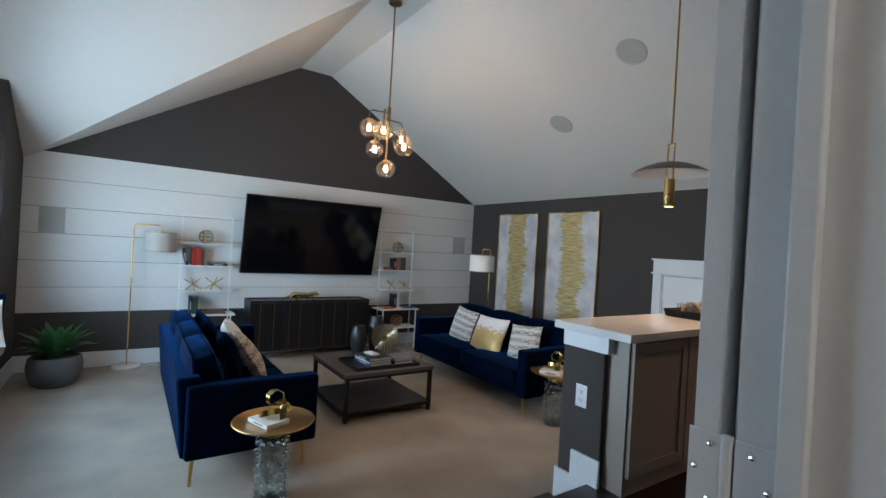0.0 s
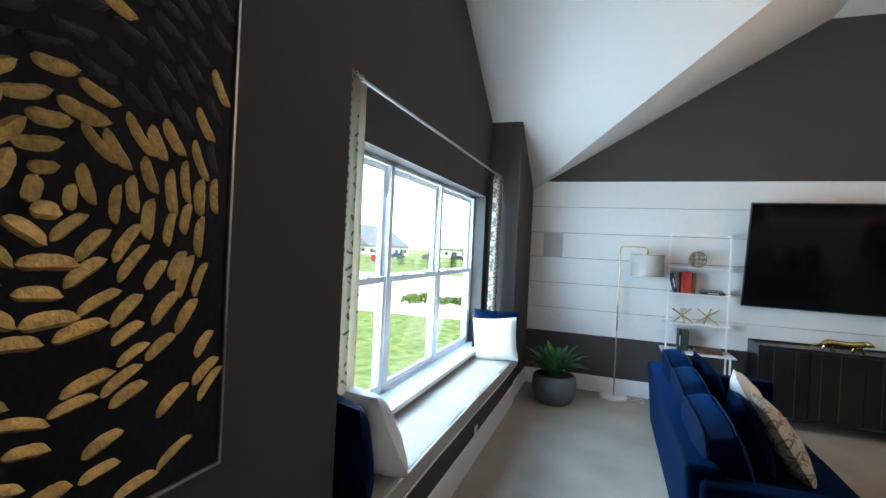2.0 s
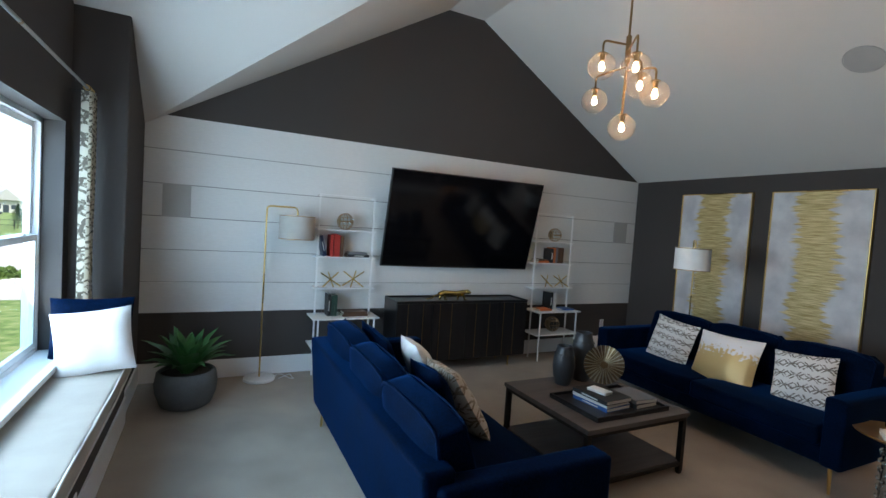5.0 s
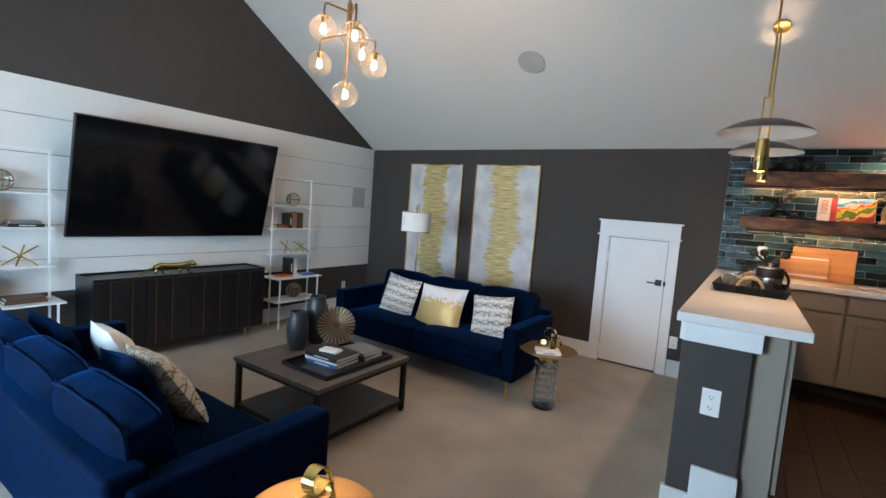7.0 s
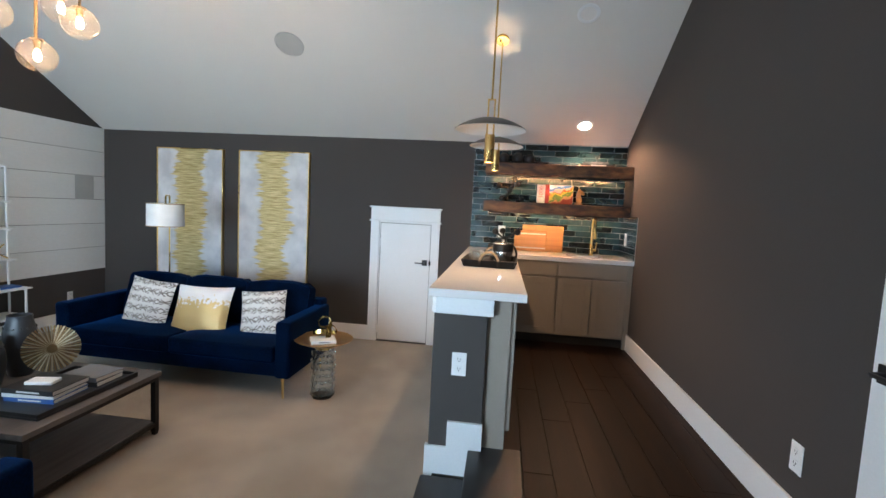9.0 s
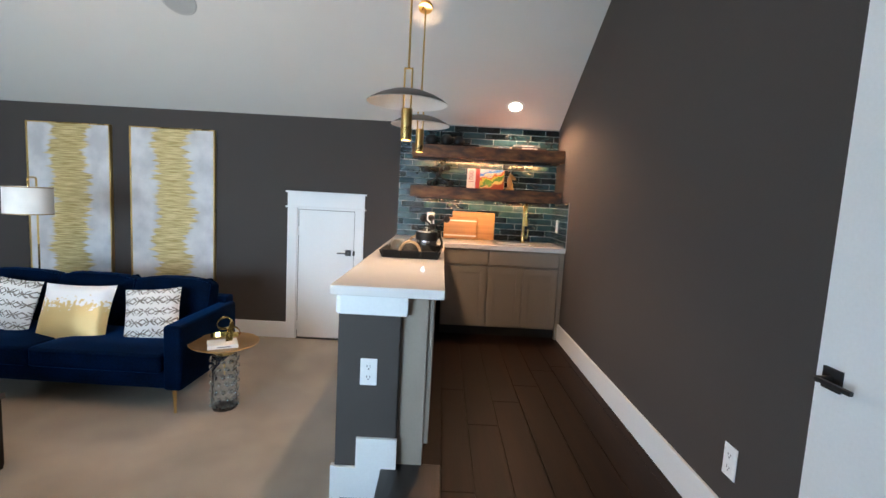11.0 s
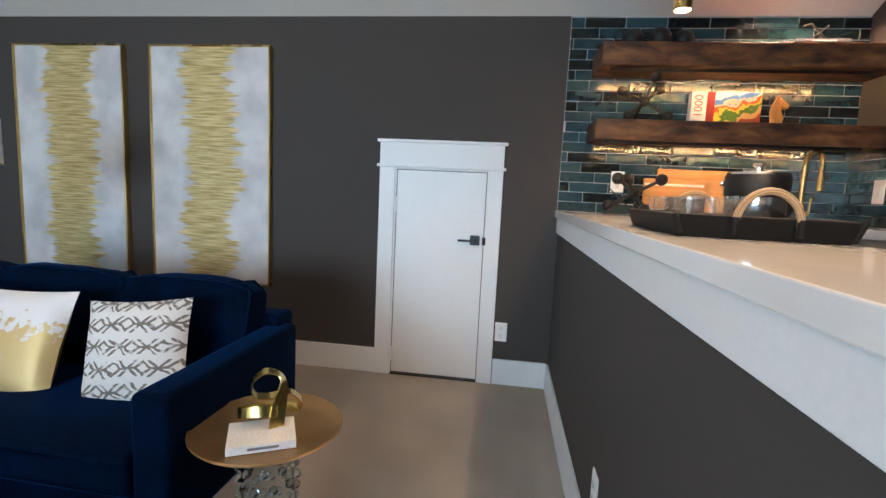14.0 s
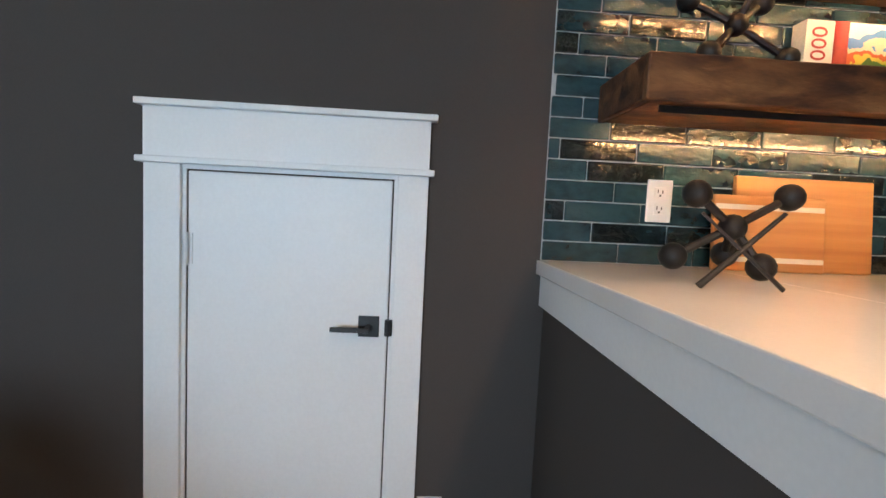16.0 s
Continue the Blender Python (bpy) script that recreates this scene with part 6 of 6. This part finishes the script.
# puzzle box, books and figures on the shelves
def puzzle():
    t = thing("puzzle_box", "upright jigsaw box with a bright picture, lower shelf", "puzzle box", pose(5.295, 1.51, 1.476, 0, 0, -90))
    part("box", box(0, 0.40, 0.0, 0.055, 0, 0.215, 0.002), CLOTH["white"], t)
    part("panel", box(0.0, 0.085, -0.001, 0.0, 0.002, 0.213), M["paper"], t, "white panel with a red number")
    part("band", box(0.090, 0.135, -0.0015, 0.0, 0.0, 0.215), CLOTH["red"], t, "red upright band")
    pic, nt, n, co, sep, p = node_mat("village_picture", 0.35)
    mottle = n("ShaderNodeMath", operation="MULTIPLY_ADD", i0=noise_out(nt, co, 13, 3), i1=0.9, i2=-0.45)
    slant = n("ShaderNodeMath", operation="MULTIPLY_ADD", i0=sep.outputs[0], i1=-1.6, i2=0.42)
    level = n("ShaderNodeMath", operation="ADD", i0=n("ShaderNodeMath", operation="MULTIPLY_ADD", i0=sep.outputs[2], i1=4.4, i2=slant), i1=mottle)
    ramp = nt.nodes.new("ShaderNodeValToRGB")
    ramp.color_ramp.interpolation = "CONSTANT"
    stops = [(0.0, (0.30, 0.05, 0.02)), (0.18, (0.62, 0.36, 0.14)), (0.32, (0.10, 0.20, 0.03)), (0.46, (0.60, 0.50, 0.06)), (0.55, (0.55, 0.10, 0.03)), (0.66, (0.70, 0.55, 0.42)), (0.76, (0.08, 0.25, 0.62)), (0.92, (0.72, 0.78, 0.82))]
    while len(ramp.color_ramp.elements) < len(stops):
        ramp.color_ramp.elements.new(0.5)
    for e, (at, colour) in zip(ramp.color_ramp.elements, stops):
        e.position, e.color = at, (*colour, 1)
    nt.links.new(level, ramp.inputs[0])
    nt.links.new(ramp.outputs[0], p.inputs["Base Color"])
    part("picture", box(0.135, 0.398, -0.0015, 0.0, 0.002, 0.213), pic, t, "printed village picture")
    cu = bpy.data.curves.new("number", "FONT")
    cu.body, cu.size, cu.extrude, cu.align_x, cu.align_y = "1000", 0.068, 0.0006, "CENTER", "CENTER"
    tmp = new("tmp_text", cu)
    me = tmp.to_mesh().copy()
    bpy.data.objects.remove(tmp)
    me.materials.append(CLOTH["red"])
    ob = new("number", me)
    ob.parent = t
    ob.matrix_basis = pose(0.045, -0.0022, 0.128, 90, 0, 0) @ pose(0, 0, 0, 0, 0, 90)
puzzle()


def knight():
    bm = lathe([(0, 0), (0.045, 0), (0.045, 0.014), (0.034, 0.022), (0.028, 0.05), (0, 0.05)], 24)
    prism([(-0.032, 0.04), (0.026, 0.04), (0.034, 0.09), (0.030, 0.13), (0.012, 0.165), (0.004, 0.19), (-0.006, 0.172), (-0.048, 0.142), (-0.058, 0.118), (-0.046, 0.108), (-0.014, 0.118), (-0.018, 0.09), (-0.034, 0.06)], "x", -0.018, 0.018, into=bm, bevel=0.005)
    solid("horse_head_figurine", bm, M["horse"], "carved honey-coloured horse head on the lower shelf", "figurine", smooth=True, m=pose(5.24, 1.05, 1.476, 0, 0, 0))
knight()
for y, r in ((1.91, 0.062), (1.755, 0.066), (1.625, 0.060)):
    solid("iron_ball", ball((0, 0, r), r, 24), M["castiron"], "black textured decorative ball on the upper shelf", "ornament", smooth=True, m=pose(5.20, y, 1.897), group="iron balls")
flat = book(Matrix.Translation((5.12, 0.72, 1.897)) @ pose(0, 0, 0, 0, 0, 3), 0.16, 0.36, 0.03, "black", "black art book lying on the upper shelf", "white")
book(Matrix.Translation((5.13, 0.78, 1.927)) @ pose(0, 0, 0, 0, 0, -4), 0.15, 0.27, 0.024, "grey", "grey book lying on the upper shelf", "white")
t = thing("wire_bird", "small dark wire figure on the stacked books", "ornament", pose(5.20, 0.90, 1.951))
for a, b in (((0, 0.06, 0.0), (0, -0.04, 0.09)), ((0, -0.05, 0.0), (0, 0.05, 0.10)), ((0, 0.05, 0.10), (0, 0.09, 0.085)), ((-0.03, 0.0, 0.0), (0.02, 0.0, 0.05))):
    part("wire", tube([a, b], 0.006, 6), M["castiron"], t)


# ---- outdoors ----
GROUND = -3.0
M["grass"] = ramped("mown_lawn", [(0.30, (0.09, 0.17, 0.03)), (0.5, (0.18, 0.28, 0.065)), (0.70, (0.34, 0.38, 0.15))], 2.4, 10, 0.95, bump=0.8, dist=0.05)
M["concrete"] = mat("pale_concrete", (0.62, 0.60, 0.57), 0.9, var=0.1, scale=0.6, fine=12, bump=0.1)
M["shrub"] = ramped("shrub_leaves", [(0.2, (0.06, 0.12, 0.02)), (0.6, (0.15, 0.25, 0.04)), (0.85, (0.34, 0.38, 0.08))], 5, 3, 0.7)
M["conifer"] = ramped("conifer_needles", [(0.2, (0.03, 0.08, 0.04)), (0.8, (0.08, 0.16, 0.08))], 4, 3, 0.8)
M["bark"] = mat("tree_bark", (0.10, 0.07, 0.05), 0.9, var=0.3, fine=30, bump=0.5)
M["siding"] = mat("pale_siding", (0.70, 0.69, 0.66), 0.8, var=0.08, stretch=(0.2, 0.2, 6))
M["roof"] = mat("grey_shingle", (0.20, 0.235, 0.26), 0.9, var=0.25, scale=2, fine=12)
M["dark_glass"] = mat("dark_window", (0.06, 0.08, 0.10), 0.1, var=0.1)
M["rock"] = mat("white_landscape_rock", (0.75, 0.73, 0.70), 0.9, var=0.2, fine=4)
solid("ground", box(-900, 900, -900, 900, GROUND - 0.5, GROUND), M["grass"], "mown green lawn round the house", "lawn", "structure")
solid("road", slab([(-150, 20, GROUND + 0.02), (60, 31, GROUND + 0.02), (60, 90, GROUND + 0.02), (-150, 24, GROUND + 0.02)], (0, 0, -0.1)), M["concrete"], "pale sunlit concrete street", "road", "structure")


def clump(centre, r, n, rnd, size, into):
    for _ in range(n):
        v = Vector((rnd.gauss(0, 1), rnd.gauss(0, 1), rnd.gauss(0, 1))).normalized() * r * rnd.uniform(0.45, 1.0)
        p = Vector(centre) + Vector((v.x, v.y, abs(v.z) * 0.8))
        a, b = Vector((rnd.gauss(0, 1), rnd.gauss(0, 1), rnd.gauss(0, 1))).normalized() * size, Vector((rnd.gauss(0, 1), rnd.gauss(0, 1), rnd.gauss(0, 1))).normalized() * size
        into.faces.new([into.verts.new(p - a), into.verts.new(p + b), into.verts.new(p + a), into.verts.new(p - b)])


rnd = random.Random(5)
for k in range(15):
    x = -13.5 + k * 0.8 + rnd.uniform(-0.2, 0.2)
    bm = bmesh.new()
    clump((0, 0, 0.0), rnd.uniform(0.65, 1.0), 520, rnd, 0.10, bm)
    solid("shrub", bm, M["shrub"], "clipped green garden shrub in a rock bed", "shrub", m=pose(x, 33.0 + 0.10 * k + rnd.uniform(-0.6, 0.6), GROUND), group="shrub bed")
bm = bmesh.new()
for k in range(180):
    ball((rnd.uniform(-14.5, -1.5), 31.0 + rnd.uniform(0, 3.2), GROUND + 0.05), rnd.uniform(0.10, 0.30), 6, bm, 0.6)
solid("landscape_rocks", bm, M["rock"], "white landscape rocks round the shrubs", "rocks", "stuff")


def conifer(x, y, h):
    t = thing("conifer", "young conical evergreen by the street fence", "tree", pose(x, y, GROUND), group="evergreens")
    part("trunk", tube([(0, 0, 0), (0, 0, h)], 0.06, 6, r_end=0.01), M["bark"], t)
    bm = bmesh.new()
    for k in range(900):
        f = rnd.random() ** 0.7
        rr, a = 0.46 * h * (1 - f) * math.sqrt(rnd.random()) * rnd.uniform(0.7, 1.1), rnd.uniform(0, 6.28)
        p = Vector((rr * math.cos(a), rr * math.sin(a), 0.1 + f * (h - 0.1)))
        u, v = Vector((math.cos(a), math.sin(a), -0.35)) * 0.17, Vector((-math.sin(a), math.cos(a), 0.1)) * 0.09
        bm.faces.new([bm.verts.new(p - u), bm.verts.new(p + v), bm.verts.new(p + u), bm.verts.new(p - v)])
    part("crown", bm, M["conifer"], t)
for k in range(13):
    conifer(-62 + k * 4.7 + rnd.uniform(-0.5, 0.5), 80 + k * 0.9 + rnd.uniform(-1, 1), rnd.uniform(2.9, 3.8))


def fence():
    t = thing("fence", "thin dark rail fence along the street", "fence")
    for k in range(34):
        part("post", box(-68 + k * 2, -67.92 + k * 2, 84.0, 84.08, GROUND, GROUND + 1.3), M["black"], t)
    for z in (0.5, 1.2):
        part("rail", box(-68, 0, 84.02, 84.06, GROUND + z, GROUND + z + 0.05), M["black"], t)
fence()


def hip(half, y0, y1, z, rise):
    bm = bmesh.new()
    run, ym = min((y1 - y0) / 2, half * 0.8), (y0 + y1) / 2
    low = [bm.verts.new(c) for c in ((-half, y0, z), (half, y0, z), (half, y1, z), (-half, y1, z))]
    a, b = bm.verts.new((-half + run, ym, z + rise)), bm.verts.new((half - run, ym, z + rise))
    for f in ((low[0], low[1], b, a), (low[2], low[3], a, b), (low[1], low[2], b), (low[3], low[0], a), low[::-1]):
        bm.faces.new(f)
    return bm


# lighter copy of the grey shingle, with sunlight put into its colour
M["roof_sunlit"] = mat("sunlit_shingle", (0.52, 0.52, 0.52), 0.9, var=0.12, scale=2, fine=12)


def house(x, y, w, d, h, rise, turn, label, roof="roof"):
    t = thing("house", label, "house", pose(x, y, GROUND, 0, 0, turn), group="houses across the street")
    part("wall", box(-w / 2, w / 2, 0, d, 0, h), M["siding"], t)
    part("roof", hip(w / 2 + 0.6, -0.6, d + 0.6, h, rise), M[roof], t)
    part("gable", prism([(-3.2, h), (3.2, h), (0, h + 3.0)], "y", -0.8, d / 2), M[roof], t)
    n = int(w // 3)
    for k in range(n):
        cx = -w / 2 + (k + 0.5) * w / n
        wn = part("window", box(cx - 0.7, cx + 0.7, -0.06, 0.02, 0.9, 2.3), M["white"], t)
        part("pane", box(cx - 0.6, cx + 0.6, -0.09, -0.05, 1.0, 2.2), M["dark_glass"], wn)
    part("door", box(-0.6, 0.6, -0.08, 0.02, 0, 2.1), M["dark_glass"], t)
house(-85, 148, 36, 18, 3.4, 7.6, 28, "pale house under a tall grey hip roof")
house(-50, 168, 26, 12, 3.4, 4.2, 20, "pale distant house, sunlight put into its roof colour", "roof_sunlit")
house(-108, 120, 24, 12, 3.2, 4.4, 40, "pale distant house behind evergreens")
house(-20, 175, 20, 12, 5.6, 4.0, 6, "two-storey distant house with a grey roof")


def car(x, y, turn, colour, label):
    t = thing("car", label, "car", pose(x, y, GROUND + 0.03, 0, 0, turn), group="parked cars")
    part("body", prism([(-2.2, 0.35), (2.2, 0.35), (2.25, 0.8), (1.4, 0.95), (0.8, 1.5), (-1.2, 1.55), (-2.0, 1.0), (-2.25, 0.85)], "y", -0.9, 0.9, bevel=0.06), CLOTH[colour], t)
    part("windows", prism([(1.2, 0.98), (0.72, 1.42), (-1.15, 1.46), (-1.8, 1.02)], "y", -0.915, 0.915), M["dark_glass"], t)
    for wx in (-1.35, 1.35):
        for wy in (-0.85, 0.85):
            part("wheel", moved(lathe([(0, -0.1), (0.34, -0.1), (0.34, 0.1), (0, 0.1)], 16), pose(wx, wy, 0.34, 90, 0, 0)), M["black"], t)
car(-60, 128, 20, "blue", "dark blue car parked before the houses")
car(-52, 133, 25, "grey", "grey car parked before the houses")
car(-44, 138, 15, "black", "black car parked before the houses")
t = thing("stop_sign", "red octagonal street sign on a post", "street sign", pose(-24.5, 47, GROUND))
part("post", tube([(0, 0, 0), (0, 0, 2.9)], 0.04, 8), M["chrome"], t)
part("plate", moved(lathe([(0, 0), (0.38, 0), (0.38, 0.02), (0, 0.02)], 8), pose(0, -0.05, 2.6, 90, 22.5, 0)), CLOTH["red"], t, "red octagon")
part("street_plate", box(-0.1, 0.9, -0.02, 0.02, 3.25, 3.5), CLOTH["teal"], t, "green name plate")
sky_m = glow("bright_sky", (0.80, 0.92, 1.0), 3.0)
sky_m.node_tree.nodes["Principled BSDF"].inputs["Base Color"].default_value = (0, 0, 0, 1)
solid("backdrop", slab([(-400, -100, GROUND - 5), (-400, 480, GROUND - 5), (-400, 480, 220), (-400, -100, 220)], (-1, 0, 0), slab([(-400, 400, GROUND - 5), (150, 400, GROUND - 5), (150, 400, 220), (-400, 400, 220)], (0, 1, 0))), sky_m, "bright hazy sky beyond the houses", "sky", "structure")


# ---- boards, tiles and planks ----
def boards():
    lines = [0.345, 0.636, 0.938, 1.243, 1.542, 1.853, 2.158]
    wall = bpy.data.objects["wall_north"]
    for a, b in zip(lines, lines[1:]):
        right = EAST - 0.003
        if b > 2.1:
            pts = [(WEST + 0.002, a + 0.002), (right, a + 0.002), (right, b), (WEST + (b - 2.062) / SW_, b), (WEST + 0.002, 2.06)]
            bm = prism(pts, "y", NORTH - 0.014, NORTH + 0.002)
        else:
            bm = box(WEST + 0.002, right, NORTH - 0.014, NORTH + 0.002, a + 0.002, b - 0.003, 0.0015)
        part("board", bm, M["ship"], wall)
boards()


def tiles():
    splash = thing("backsplash", "glossy handmade teal tiles behind the bar", "backsplash", kind="structure")
    part("grout", box(EAST - 0.004, EAST, SOUTH, 2.25, 0.925, TOP - 0.002), M["grout"], splash)
    part("grout", box(4.735, EAST - 0.005, SOUTH, SOUTH + 0.004, 0.925, 1.372), M["grout"], splash)
    rnd = random.Random(3)
    ph, pw, gap = 0.0642, 0.247, 0.0045
    shared = {}

    def tile(name_m, w, h):
        key = (round(w, 3), round(h, 3), rnd.randrange(4))
        if key not in shared:
            bm = box(-0.010, 0, -w / 2, w / 2, -h / 2, h / 2, 0.0025, 1)
            for v in bm.verts:
                v.co.x += 0.0016 * noise.noise((v.co.y * 30 + key[2], v.co.z * 30, key[2]))
            shared[key] = mesh_of(bm, "tile", M["tile"])
        ob = new("tile", shared[key])
        ob.parent = splash
        ob.matrix_basis = name_m
    rows = int((TOP - 0.925) / ph) + 1
    for r in range(rows):
        z0 = 0.927 + r * ph
        h = min(ph - gap, TOP - 0.004 - z0)
        if h < 0.01:
            continue
        y = 2.248 + ((r * 0.37) % 1.0) * pw
        while y > SOUTH:
            a, b = min(y, 2.248), max(y - pw + gap, SOUTH + 0.002)
            if a - b > 0.015:
                tile(Matrix.Translation((EAST - 0.003, (a + b) / 2, z0 + h / 2)) @ pose(0, 0, 0, rnd.uniform(-0.4, 0.4), rnd.uniform(-0.7, 0.7), rnd.uniform(-0.7, 0.7)), a - b, h)
            y -= pw
        if z0 < 1.36:
            x = EAST - 0.02 + ((r * 0.41) % 1.0) * pw
            while x > 4.74:
                a, b = min(x, EAST - 0.016), max(x - pw + gap, 4.738)
                if a - b > 0.015:
                    tile(Matrix.Translation(((a + b) / 2, SOUTH + 0.003, z0 + min(ph - gap, 1.372 - z0) / 2)) @ pose(0, 0, 0, 0, 0, -90) @ pose(0, 0, 0, 0, rnd.uniform(-0.6, 0.6), rnd.uniform(-0.6, 0.6)), a - b, min(ph - gap, 1.372 - z0))
                x -= pw
tiles()


def planks():
    floor = bpy.data.objects["floor_oak"]
    rnd = random.Random(9)
    w, y = 0.187, -2.2
    while y < 1.69:
        x = -1.3 - rnd.uniform(0, 1.2)
        y1 = min(y + w, 1.699)
        while x < EAST:
            x1 = x + rnd.uniform(1.1, 1.9)
            a, b = max(x, -1.3), min(x1, EAST if y1 > SOUTH - 0.13 else 1.44)
            if b - a > 0.05 and y1 - y > 0.02:
                ob = new("plank", mesh_of(box(a + 0.001, b - 0.001, y + 0.001, y1 - 0.001, -0.008, 0.0, 0.0012, 1), "plank", M["plank"]))
                ob.parent = floor
            x = x1
        y += w
planks()
